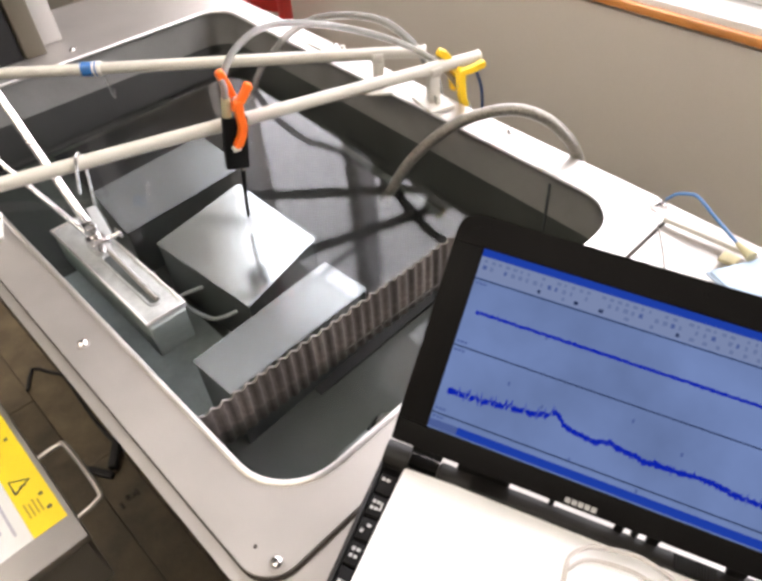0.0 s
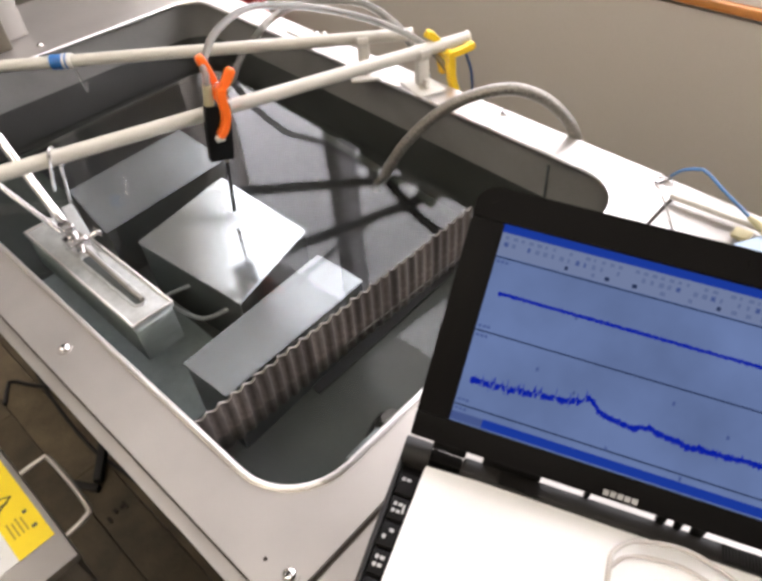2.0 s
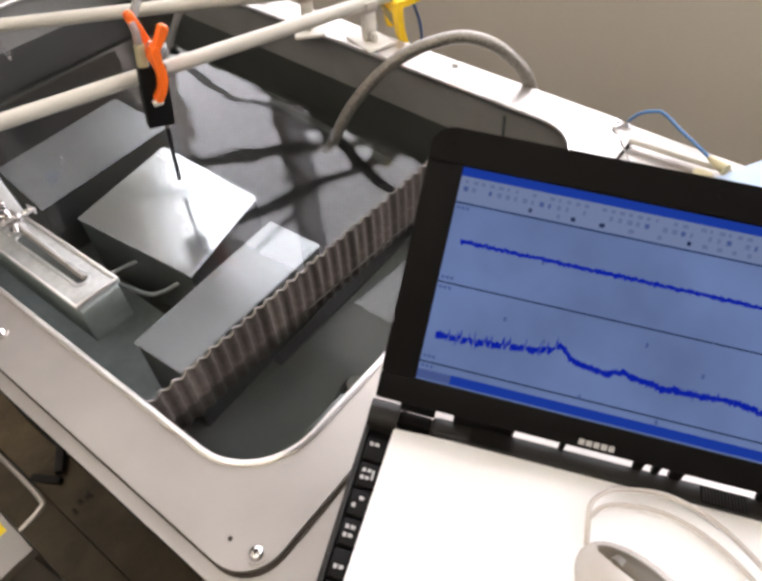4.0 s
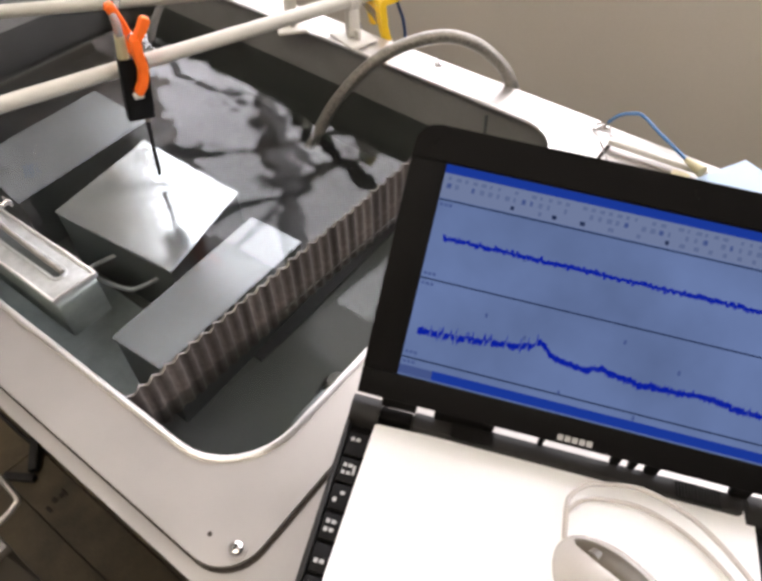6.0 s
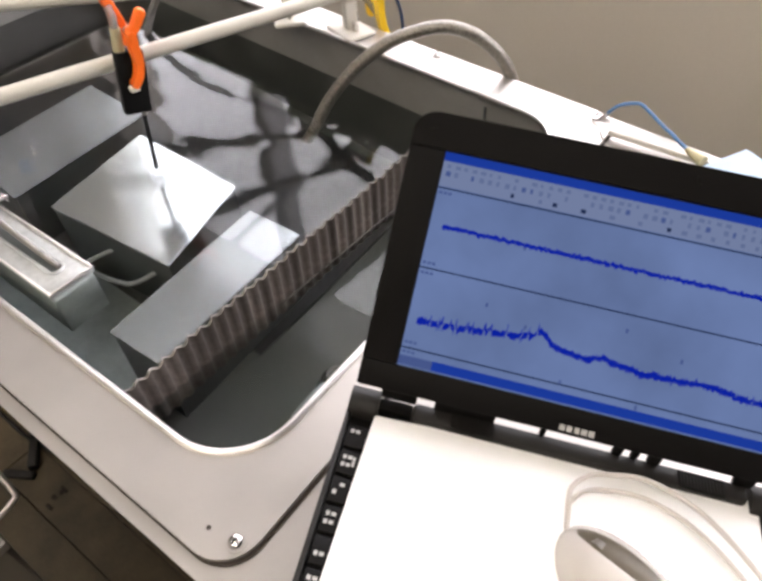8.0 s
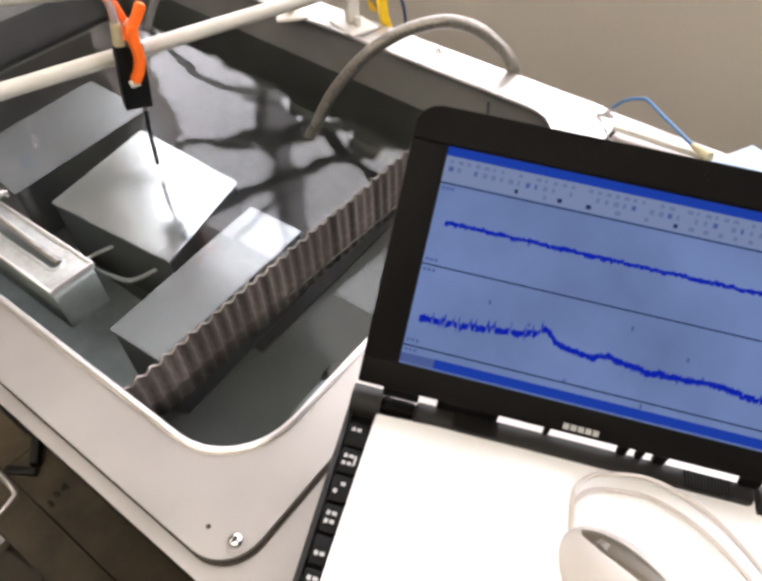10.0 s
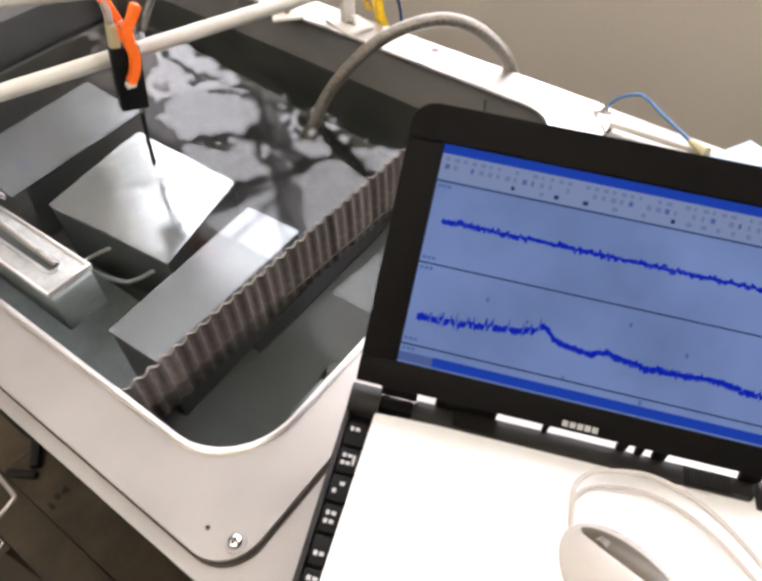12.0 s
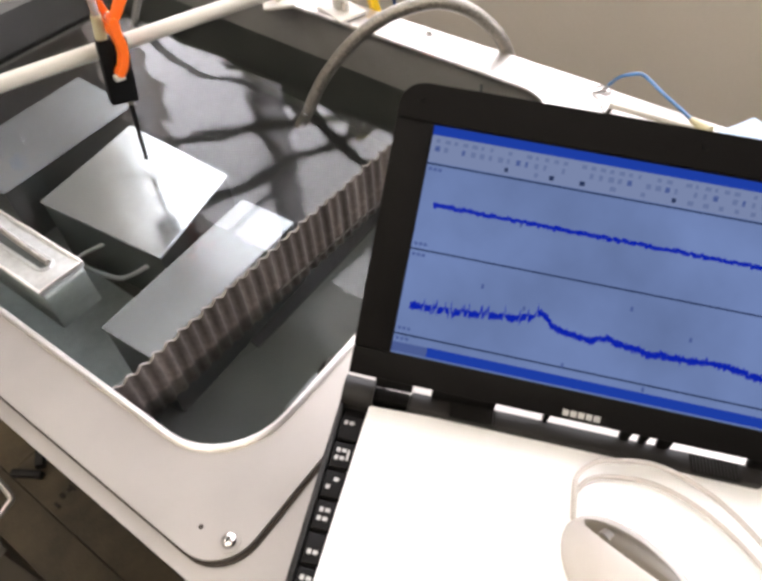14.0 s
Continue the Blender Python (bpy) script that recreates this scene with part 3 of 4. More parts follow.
def strap(pts, out, width, thick):
    """A bent flat strip with rounded ends, lying beside the front pipe."""
    bm = bmesh.new()
    ps = smooth_points([(a, u, 0) for a, u in pts], 6)
    rows = []
    for i, p in enumerate(ps):
        d = (ps[min(i + 1, len(ps) - 1)] - ps[max(i - 1, 0)]).normalized()
        side = Vector((-d.y, d.x, 0))
        k = i / (len(ps) - 1)
        w = width * (0.78 + 0.22 * k) * (0.55 if i in (0, len(ps) - 1) else 1.0) / 2
        rim = []
        for sx, so in ((-1, -0.5), (-0.8, 0.5), (0.8, 0.5), (1, -0.5)):
            q = p + side * w * sx
            rim.append(bm.verts.new(on_pipe(q.x, out + so * thick, q.y)))
        rows.append(rim)
    for a, b in zip(rows, rows[1:]):
        for e in range(4):
            bm.faces.new((a[e], a[(e + 1) % 4], b[(e + 1) % 4], b[e]))
    bm.faces.new(rows[0][::-1])
    bm.faces.new(rows[-1])
    bmesh.ops.recalc_face_normals(bm, faces=bm.faces)
    bmesh.ops.bevel(bm, geom=list(bm.edges), offset=0.0007, segments=1, affect="EDGES")
    return bm


def spring_clamp(mat, label, pivot, handles, jaw, out, width, far_out):
    """A plastic spring clamp: two handles, a jaw on either side of the pipe, pivot, spring and pads."""
    a, u = pivot
    c = empty("spring_clamp", on_pipe(a, out, u), label, "clamp")
    for k, h in enumerate(handles):
        part("handle", strap([pivot] + h, out - (0.018, 0.0)[k], width, 0.008), mat, c)
    part("jaw", strap(jaw[::-1] + [pivot], out, width * 1.1, 0.009), mat, c)
    part("jaw", strap([(x + 0.002, z) for x, z in jaw[1::-1]] + [pivot], far_out, width, 0.007), mat, c)
    part("pivot", tube([on_pipe(a, far_out, u), on_pipe(a, out + 0.006, u)], width * 0.42, 14, straight=True), mat, c)
    x, z = jaw[-1]
    part("jaw_pad", box((-0.0055, -0.004, -0.003), (0.0055, 0.005, 0.003), 0.0012, m=Matrix.Translation(on_pipe(x, out, z - 0.001)) @ Matrix.Rotation(math.atan2(dF.y, dF.x), 4, "Z")), WHITE_PLASTIC, c, "pale rubber pad")
    coil = [on_pipe(a + 0.004 * math.cos(q), out - 0.006 - 0.0002 * q, u + 0.004 + 0.004 * math.sin(q)) for q in [k * 0.5 for k in range(26)]]
    part("spring", tube(coil, 0.0007, 6, straight=True), CHROME, c)
    return c


spring_clamp(ORANGE, "orange plastic spring clamp gripping the pipe and a black sensor", (0.4012, 0.0345), [[(0.3965, 0.052), (0.3889, 0.075)], [(0.4108, 0.045), (0.4205, 0.058)]], [(0.4005, 0.0216), (0.4010, 0.0058), (0.3960, -0.0102), (0.3865, -0.0225)], 0.026, 0.0125, -0.013)
spring_clamp(YELLOW, "yellow plastic spring clamp gripping the end of the pipe", (0.7309, -0.0091), [[(0.7164, 0.0115), (0.702, 0.022)], [(0.7497, -0.0085), (0.7712, -0.0045)]], [(0.7324, -0.0297), (0.7356, -0.0499), (0.7415, -0.065)], 0.016, 0.0135, -0.014)


def sensor():
    s = empty("level_sensor", (0.303, 0.487, 0.76), "black sensor block with a thin rod dipping into the water", "sensor")
    turn = Matrix.Rotation(math.atan2(dF.y, dF.x), 4, "Z") @ Matrix.Rotation(radians(9), 4, "Y")
    part("block", box((-0.0158, -0.007, -0.037), (0.0158, 0.007, 0.037), 0.002, m=Matrix.Translation(on_pipe(0.3890, 0.0150, -0.0205)) @ turn), BLACK, s, "matt black block")
    foot, tip = on_pipe(0.3905, 0.0155, -0.053), Vector((0.2865, 0.4515, 0.776))
    part("rod", tube([foot, foot.lerp(tip, 0.5) + Vector((0.001, 0.002, 0.002)), tip], 0.0026, 8), BLACK, s)
    part("collar", tube([foot + Vector((0, 0, 0.004)), foot.lerp(tip, 0.12)], 0.0036, 10, straight=True), GREY_PLASTIC, s)


sensor()


def hoses():
    pts = [(0.462, 0.356, 0.735), (0.4684, 0.3463, 0.770), (0.4755, 0.336, 0.798), (0.487, 0.318, 0.831), (0.507, 0.2876, 0.870), (0.5295, 0.2534, 0.8975), (0.557, 0.212, 0.911), (0.578, 0.180, 0.9035), (0.594, 0.1557, 0.883), (0.6045, 0.139, 0.857), (0.613, 0.128, 0.81), (0.622, 0.12, 0.70)]
    h = empty("water_hose", (0.462, 0.356, 0.745), "grey braided hose arching over the flange into the water", "hose")
    part("hose", tube(pts, 0.0078, 14, n=10), BRAID, h)
    part("end_sleeve", tube([pts[0], pts[1]], 0.0082, 14, straight=True), GREY_PLASTIC, h)
    t = empty("clear_hose", (0.30, 0.478, 0.90), "clear vinyl tube arching from the clamp over the rim", "hose", "clear tubes")
    part("tube", tube([on_pipe(0.3857, 0.016, 0.021), on_pipe(0.3903, 0.016, 0.0527), (0.309, 0.471, 0.970), (0.340, 0.478, 0.994), (0.395, 0.483, 1.003), (0.47, 0.475, 0.984), (0.545, 0.45, 0.953), (0.598, 0.405, 0.92), (0.635, 0.375, 0.875), (0.665, 0.355, 0.79), (0.68, 0.345, 0.6)], 0.0046, 12, n=8), TUBE, t)
    part("cuff", tube([on_pipe(0.3857, 0.016, 0.018), on_pipe(0.3893, 0.016, 0.043)], (0.0062, 0.0054), 14, straight=True), TAN, t, "tan tube end")
    t2 = empty("clear_hose", (0.50, 0.795, 0.68), "dull grey vinyl tube arching over the far rim", "hose", "clear tubes")
    part("tube", tube([(0.50, 0.795, 0.68), (0.518, 0.772, 0.745), (0.528, 0.757, 0.79), (0.541, 0.740, 0.826), (0.549, 0.725, 0.844), (0.560, 0.712, 0.861), (0.576, 0.695, 0.883), (0.596, 0.680, 0.896), (0.617, 0.655, 0.908), (0.630, 0.591, 0.922), (0.643, 0.5255, 0.923), (0.6536, 0.4727, 0.897), (0.6587, 0.4466, 0.866), (0.664, 0.424, 0.82), (0.672, 0.41, 0.6)], 0.0062, 12, n=6), TUBE, t2)


hoses()


def hooks_and_rods():
    r = empty("steel_rod", (0.104, 0.53, 0.80), "polished steel rod rising from the clamp", "rod", "rods")
    part("rod", tube([(0.106, 0.530, 0.806), (0.120, 0.76, 0.93), (0.130, 0.925, 1.02)], 0.0062, 14, straight=True), CHROME, r)
    r = empty("steel_rod", (0.10, 0.545, 0.80), "thin steel rod rising from the clamp", "rod", "rods")
    part("rod", tube([(0.102, 0.548, 0.803), (0.073, 0.67, 0.868), (0.035, 0.83, 0.953)], 0.0035, 10, straight=True), CHROME, r)
    p = FRONT[0].lerp(FRONT[1], 0.268)
    h = empty("wire_hook", p, "bent steel wire hook over the pipe", "hook", "wire hooks")
    legs = [(0.1856, 0.0115, -0.0333), (0.1925, 0.0118, -0.004), (0.1962, 0.009, 0.0095), (0.199, 0.0, 0.0112), (0.202, -0.009, 0.0085), (0.2035, -0.012, -0.004), (0.199, -0.011, -0.035), (0.1935, -0.010, -0.068)]
    part("wire", tube([on_pipe(*q) for q in legs], 0.0019, 8), CHROME, h)
    q = BACK[0].lerp(BACK[1], 0.452)
    b = empty("tape_band", q, "blue tape band wrapped round the pipe", "tape")
    part("band", tube([q - dB * 0.016, q + dB * 0.011], 0.0108, 20, straight=True), BLUE_TAPE, b)
    for off, w in ((0.0035, 0.0016), (0.0115, 0.003)):
        part("edge_strip", tube([q + dB * (off - w), q + dB * (off + w)], 0.0112, 20, straight=True), WHITE_PLASTIC, b, "pale strip of the tape")
    h = empty("wire_hook", q, "small bent wire hook hanging from the pipe", "hook", "wire hooks")
    part("wire", tube([q + Vector((0.006, -0.012, 0.006)), q + Vector((0.008, -0.013, -0.012)), q + Vector((0.009, -0.015, -0.034)), q + Vector((0.011, -0.017, -0.047)), q + Vector((0.015, -0.017, -0.034))], 0.0013, 8), CHROME, h)


hooks_and_rods()


def flange_clutter():
    w = empty("blue_lead", (0.575, 0.01, FLANGE), "thin blue cable arching over the flange", "cable")
    part("lead", tube([(0.5875, 0.0035, FLANGE + 0.003), (0.583, -0.0077, FLANGE + 0.0175), (0.5752, -0.0238, FLANGE + 0.029), (0.5698, -0.0353, FLANGE + 0.0325), (0.5583, -0.0594, FLANGE + 0.026), (0.5476, -0.0816, FLANGE + 0.021), (0.540, -0.097, FLANGE + 0.017)], 0.0020, 8), BLUE_WIRE, w)
    part("plug", tube([(0.5415, -0.094, FLANGE + 0.0175), (0.531, -0.114, FLANGE + 0.0165)], (0.0025, 0.0062), 10, straight=True), TAN, w, "tan plug")
    part("hook", tube([(0.572, 0.0, FLANGE + 0.009), (0.566, 0.008, FLANGE + 0.003), (0.572, 0.014, FLANGE + 0.003), (0.579, 0.008, FLANGE + 0.005)], 0.0016, 8), CHROME, w)
    t = empty("thin_wire", (0.56, -0.005, FLANGE), "thin grey wire lying on the flange", "wire")
    part("strand", tube([(0.549, -0.004, FLANGE + 0.0012), (0.512, -0.0325, FLANGE - 0.0030), (0.467, -0.060, FLANGE - 0.0035)], 0.0009, 6), GREY_PLASTIC, t)
    thing("cable_strip", box((0.548, -0.20, FLANGE), (0.558, -0.012, FLANGE + 0.007), 0.002), WHITE_PLASTIC, "white plastic strip along the tank edge", "strip")
    b = empty("card_box", (0.47, -0.16, FLANGE), "pale blue folded card on the flange", "card")
    m = Matrix.Translation((0.585, -0.142, FLANGE + 0.0072)) @ Matrix.Rotation(math.atan2(0.054, -0.097), 4, "Z")
    part("lower_sheet", box((0.0, 0.0, 0.0), (0.111, 0.14, 0.003), 0.001, m=m), PALE_BLUE, b)
    part("upper_sheet", box((0.002, 0.001, 0.0032), (0.109, 0.138, 0.0055), 0.001, m=m @ Matrix.Rotation(radians(1.5), 4, "Z")), PALE_BLUE, b)
    f = thing("foam_pad", box((0.523, -0.104, FLANGE), (0.540, -0.086, FLANGE + 0.005), 0.002), TAN, "tan foam pad under the plug", "pad")
    n = empty("navy_lead", (0.64, 0.34, 0.80), "dark blue cable behind the yellow clamp", "cable")
    part("lead", tube([(0.634, 0.37, 0.90), (0.648, 0.358, 0.905), (0.658, 0.345, 0.88), (0.665, 0.338, 0.82), (0.668, 0.335, 0.6)], 0.0024, 8), NAVY_WIRE, n)
    p = empty("paper_tag", (0.63, 0.60, FLANGE), "white plate with a small knob on the far flange", "plate")
    part("plate", box((-0.014, -0.05, 0.0), (0.014, 0.05, 0.003), 0.001, m=Matrix.Translation((0.628, 0.655, FLANGE)) @ Matrix.Rotation(radians(-5), 4, "Z")), WHITE_PLASTIC, p)
    part("knob", tube([(0.632, 0.62, FLANGE + 0.003), (0.632, 0.62, FLANGE + 0.014)], (0.006, 0.004), 12, straight=True), WHITE_PLASTIC, p)


flange_clutter()


# ---------------------------------------------------------------- laptop
U = Vector((0.3886, -0.9134, -0.121)).normalized()
BACKWARD = Vector((0.9134, 0.3886, 0)).normalized()
LID_UP = Vector((0.647, 0.203, 0.737))
LID_UP = (LID_UP - U * LID_UP.dot(U)).normalized()
SW, SH = 0.236, 0.1345  # the screen


BARS = []


def laptop():
    hinge = Vector((0.1224, -0.0418, 0.9332))
    # base space: x along the hinge, y backward, z up; lid space: x along, y up the lid, z towards the viewer
    base = Matrix((U * 0.96, BACKWARD * 0.96, U.cross(BACKWARD) * 0.96)).transposed().to_4x4()
    base.translation = (0.1053, -0.0182, 0.8689)
    lid = Matrix((U * 0.96, LID_UP * 0.96, U.cross(LID_UP) * 0.96)).transposed().to_4x4()
    lid.translation = hinge - U * 0.0029 + LID_UP * 0.0006
    L = empty("laptop", (0.12, -0.12, 0.853), "open black netbook showing signal traces, its keyboard covered by paper", "laptop")
    W, D = 0.274, 0.19
    part("base", box((-0.0065, -D, 0.004), (W, 0.0, 0.030), 0.004, m=base), LAPTOP, L)
    for x, y in ((0.02, -0.02), (W - 0.02, -0.02), (0.02, -D + 0.02), (W - 0.02, -D + 0.02)):
        top = base @ Vector((x, y, 0.005))
        part("rubber_foot", tube([top, (top.x, top.y, FLANGE if top.y > -0.016 else FLANGE - 0.0050)], 0.006, 12, straight=True), BLACK, L)
    part("base_rim", box((-0.0078, -D, 0.026), (-0.0042, 0.001, 0.0345), 0.0016, m=base), LAPTOP_RIM, L)
    cyl = tube([base @ Vector((-0.0072, -0.004, 0.031)), base @ Vector((0.0125, -0.004, 0.031))], 0.0105, 18, straight=True)
    part("hinge", cyl, LAPTOP_RIM, L, "black hinge barrel")
    part("hinge", tube([base @ Vector((W - 0.024, -0.005, 0.031)), base @ Vector((W + 0.002, -0.005, 0.031))], 0.011, 18, straight=True), LAPTOP_RIM, L, "black hinge barrel")
    part("hinge_cover", box((0.0345, -0.0115, 0.030), (W - 0.026, 0.001, 0.0415), 0.003, m=base), LAPTOP_RIM, L, "dark strip with speaker slots")
    part("rear_bar", box((0.012, -0.009, 0.030), (0.035, 0.0005, 0.0385), 0.002, m=base), LAPTOP, L)
    for x0, n in ((0.060, 14), (0.205, 14)):
        grille = part("speaker_grille", box((x0, -0.0125, 0.0405), (x0 + n * 0.002, -0.001, 0.0425), 0, m=base), LAPTOP, L)
        for k in range(n):
            part("slat", box((x0 + k * 0.002 + 0.0006, -0.012, 0.0425), (x0 + k * 0.002 + 0.0014, -0.0015, 0.0431), 0, m=base), LAPTOP_RIM, grille, smooth=False)
    for x0, x1 in ((0.012, 0.0355), (0.0475, 0.087), (0.1165, 0.1200), (0.1630, 0.1690), (0.1745, 0.1790), (0.1850, 0.1930), (0.2380, W - 0.024)):
        part("hinge_block", box((x0, -0.0015, 0.0400), (x1, 0.0030, 0.0500), 0.0012, m=base), LAPTOP, L, "black block between lid and base")
    # keyboard: the paper leaves only its first column free
    for k in range(8):
        y = -0.0215 - k * 0.0185
        key = part("key", box((-0.0036, y - 0.0165, 0.030), (0.0125, y, 0.0335), 0.0015, m=base), KEYCAP, L)
        marks = ((-0.0010, 0.0012, 0.0040, 0.0065), (0.0022, 0.0050, 0.0042, 0.0063), (-0.0012, 0.0010, 0.0090, 0.0115), (0.0020, 0.0046, 0.0092, 0.0113), (0.0056, 0.0070, 0.0045, 0.0110))
        for a, b, c, d in (marks[0:2], marks, marks[1:3], marks[0:4], marks[2:4], marks[0:3], marks[1:5], marks[2:5])[k]:
            part("legend", box((a, y - d, 0.0335), (b, y - c, 0.0338), 0, m=base), LEGEND, key, smooth=False)
    # lid
    lw0, lw1, lh0, lh1 = -0.0225, 0.2590, -0.0185, 0.1560
    r = 0.014
    shape = [(lw0, lh0), (lw1, lh0)] + [(lw1 - r + r * math.cos(a), lh1 - r + r * math.sin(a)) for a in [math.pi / 16 * k for k in range(9)]] + [(lw0 + r - r * math.sin(a), lh1 - r + r * math.cos(a)) for a in [math.pi / 16 * k for k in range(9)]]
    back = prism(shape, -0.012, -0.003)
    bmesh.ops.bevel(back, geom=[e for e in back.edges if abs(e.verts[0].co.z - e.verts[1].co.z) < 1e-5], offset=0.002, segments=2, affect="EDGES")
    bmesh.ops.transform(back, matrix=lid, verts=back.verts)
    part("lid_back", back, LAPTOP, L)
    bez = [(lw0, lh0, lw1, -0.001), (lw0, -0.001, 0.0, SH - 0.0005), (SW, -0.001, lw1, SH - 0.0005)]
    for a, b, c, d in bez:
        part("bezel", box((a, b, -0.003), (c, d, 0.0022), 0.0012, m=lid), LAPTOP, L)
    top = prism([(lw0, SH - 0.0005), (lw1, SH - 0.0005)] + shape[2:], -0.003, 0.0022)
    bmesh.ops.bevel(top, geom=[e for e in top.edges if e.verts[0].co.z > 0 and e.verts[1].co.z > 0], offset=0.0012, segments=2, affect="EDGES")
    bmesh.ops.transform(top, matrix=lid, verts=top.verts)
    part("bezel", top, LAPTOP, L)
    for x in (lw0 + 0.012, lw1 - 0.012, (lw0 + lw1) / 2 + 0.03):
        part("bumper", tube([lid @ Vector((x, lh1 - 0.008, 0.002)), lid @ Vector((x, lh1 - 0.008, 0.0034))], 0.0026, 12, straight=True), LAPTOP, L)
    c = (lw0 + lw1) / 2 - 0.001
    for k in range(5):
        part("badge_mark", box((c - 0.0115 + k * 0.0045, -0.0160, 0.0022), (c - 0.0080 + k * 0.0045, -0.0124, 0.0026), 0, m=lid), LEGEND, L, "pale badge mark", smooth=False)
    scr = part("screen", box((0.0, -0.001, -0.003), (SW, SH, 0.0), 0, m=lid), SCREEN, L, "lit blue screen with plotted curves", smooth=False)

    def flat(name, a, b, c_, d, mat, z=0.0002):
        return part(name, box((a * SW, (1 - d) * SH, 0.0), (b * SW, (1 - c_) * SH, z), 0, m=lid), mat, scr, smooth=False)

    flat("title_bar", 0, 1, 0, 0.043, SCREEN_TITLE)
    flat("tool_bar", 0, 1, 0.045, 0.157, SCREEN_TOOL)
    flat("task_bar", 0.09, 1, 0.955, 1.0, SCREEN_TITLE)
    flat("start_button", 0.0, 0.09, 0.957, 1.0, SCREEN_MARK)
    rnd = random.Random(9)
    for k in range(44):
        a = 0.012 + 0.022 * k
        if rnd.random() < 0.8:
            flat("icon", a, a + rnd.uniform(0.006, 0.014), 0.058, 0.074, SCREEN_TEXT, 0.0004)
        if rnd.random() < 0.7:
            flat("icon", a, a + rnd.uniform(0.006, 0.013), 0.088, 0.110, SCREEN_MARK if rnd.random() < 0.2 else SCREEN_TEXT, 0.0004)
    for k in range(22):
        a = 0.15 + 0.036 * k
        if rnd.random() < 0.6:
            flat("icon", a, a + rnd.uniform(0.008, 0.014), 0.126, 0.144, SCREEN_LINE if rnd.random() < 0.2 else SCREEN_TEXT, 0.0004)
    for v in (0.161, 0.532, 0.915):
        flat("axis_line", 0.0, 1, v, v + 0.007, SCREEN_LINE, 0.0004)
    for v in (0.180, 0.505, 0.552, 0.885, 0.932):
        for j in range(3):
            flat("axis_label", 0.006 + j * 0.012, 0.014 + j * 0.012, v, v + 0.012, SCREEN_MARK, 0.0004)
    for a, v in ((0.19, 0.63), (0.55, 0.60), (0.30, 0.69), (0.7, 0.68), (0.42, 0.9), (0.62, 0.93), (0.25, 0.34)):
        flat("marker", a, a + 0.006, v, v + 0.02, SCREEN_MARK, 0.0004)

    def trace(name, f, width, s0):
        bm = bmesh.new()
        n = 420
        prev = None
        for i in range(n + 1):
            s = s0 + (1.0 - s0) * i / n
            v, hgt = f(s)
            lo = bm.verts.new(lid @ Vector((s * SW, (1 - v - hgt) * SH, 0.0006)))
            hi = bm.verts.new(lid @ Vector((s * SW, (1 - v + hgt) * SH, 0.0006)))
            if prev:
                bm.faces.new((prev[0], lo, hi, prev[1]))
            prev = (lo, hi)
        return part(name, bm, SCREEN_TRACE, scr, "dark blue plotted curve", smooth=False)

    def upper(s):
        swell = 0.5 + 0.5 * math.sin(9 * s + 1.0) ** 2 + 0.5 * noise.noise(Vector((s * 14, 3, 0)))
        return 0.336 + 0.004 * s + rnd.uniform(-0.004, 0.004), 0.0045 + 0.0075 * swell * rnd.random()

    CURVE = ((0.0, 0.786), (0.05, 0.783), (0.15, 0.775), (0.28, 0.748), (0.325, 0.732), (0.345, 0.70), (0.36, 0.715), (0.378, 0.75), (0.40, 0.763), (0.475, 0.778), (0.51, 0.753), (0.545, 0.768), (0.61, 0.785), (0.70, 0.778), (0.79, 0.769), (0.85, 0.785), (0.91, 0.794), (1.001, 0.80))

    def lower(s):
        for (a, p), (b, q) in zip(CURVE, CURVE[1:]):
            if a <= s <= b:
                v = p + (q - p) * (s - a) / (b - a)
        if rnd.random() < (0.22 if 0.08 < s < 0.34 else 0.08):
            v += rnd.choice((-0.042, -0.028, 0.022)) * (1 if s < 0.34 else 0.5)
        return v + 0.006 * noise.noise(Vector((s * 40, 0, 0))) + rnd.uniform(-0.004, 0.004), 0.0085 + 0.012 * rnd.random()

    jit = random.Random(21)
    for i in range(150):
        s_ = 0.036 + 0.962 * (i + jit.random() * 0.5) / 150
        v_ = 0.336 + 0.004 * s_
        b = part("trace_bar", box((-0.0008, -0.0009, 0.0006), (0.0008, 0.0009, 0.0009), 0), SCREEN_TRACE, scr, smooth=False)
        b.data.transform(Matrix.Translation(ORIGIN[scr.name]))
        home = Matrix.Translation(-ORIGIN[scr.name]) @ lid @ Matrix.Translation((s_ * SW, (1 - v_) * SH, 0))
        b.matrix_basis = home
        BARS.append((b, home, jit.uniform(0, 6.28), jit.uniform(5.0, 13.0), jit.uniform(0.5, 1.0)))
    trace("upper_trace", upper, 0, 0.035)
    trace("lower_trace", lower, 0, 0.025)
    # paper and mouse lie on the base
    bm = bmesh.new()
    n = 14
    vs = {}
    for i in range(n + 1):
        for j in range(n + 1):
            u_, v_ = 0.245 * i / n, 0.19 * j / n
            x, y = 0.0113 + u_ * 0.9991 - v_ * 0.0424, -0.0131 - v_ * 0.9991 + u_ * 0.0424
            z = 0.0352 + 0.0006 * math.sin(3 * i / n + 1) * math.sin(4 * j / n)
            for lay in (0, 1):
                vs[i, j, lay] = bm.verts.new(base @ Vector((x, y, z + 0.0005 * lay)))
    for i in range(n):
        for j in range(n):
            bm.faces.new([vs[k] for k in ((i, j, 1), (i, j + 1, 1), (i + 1, j + 1, 1), (i + 1, j, 1))])
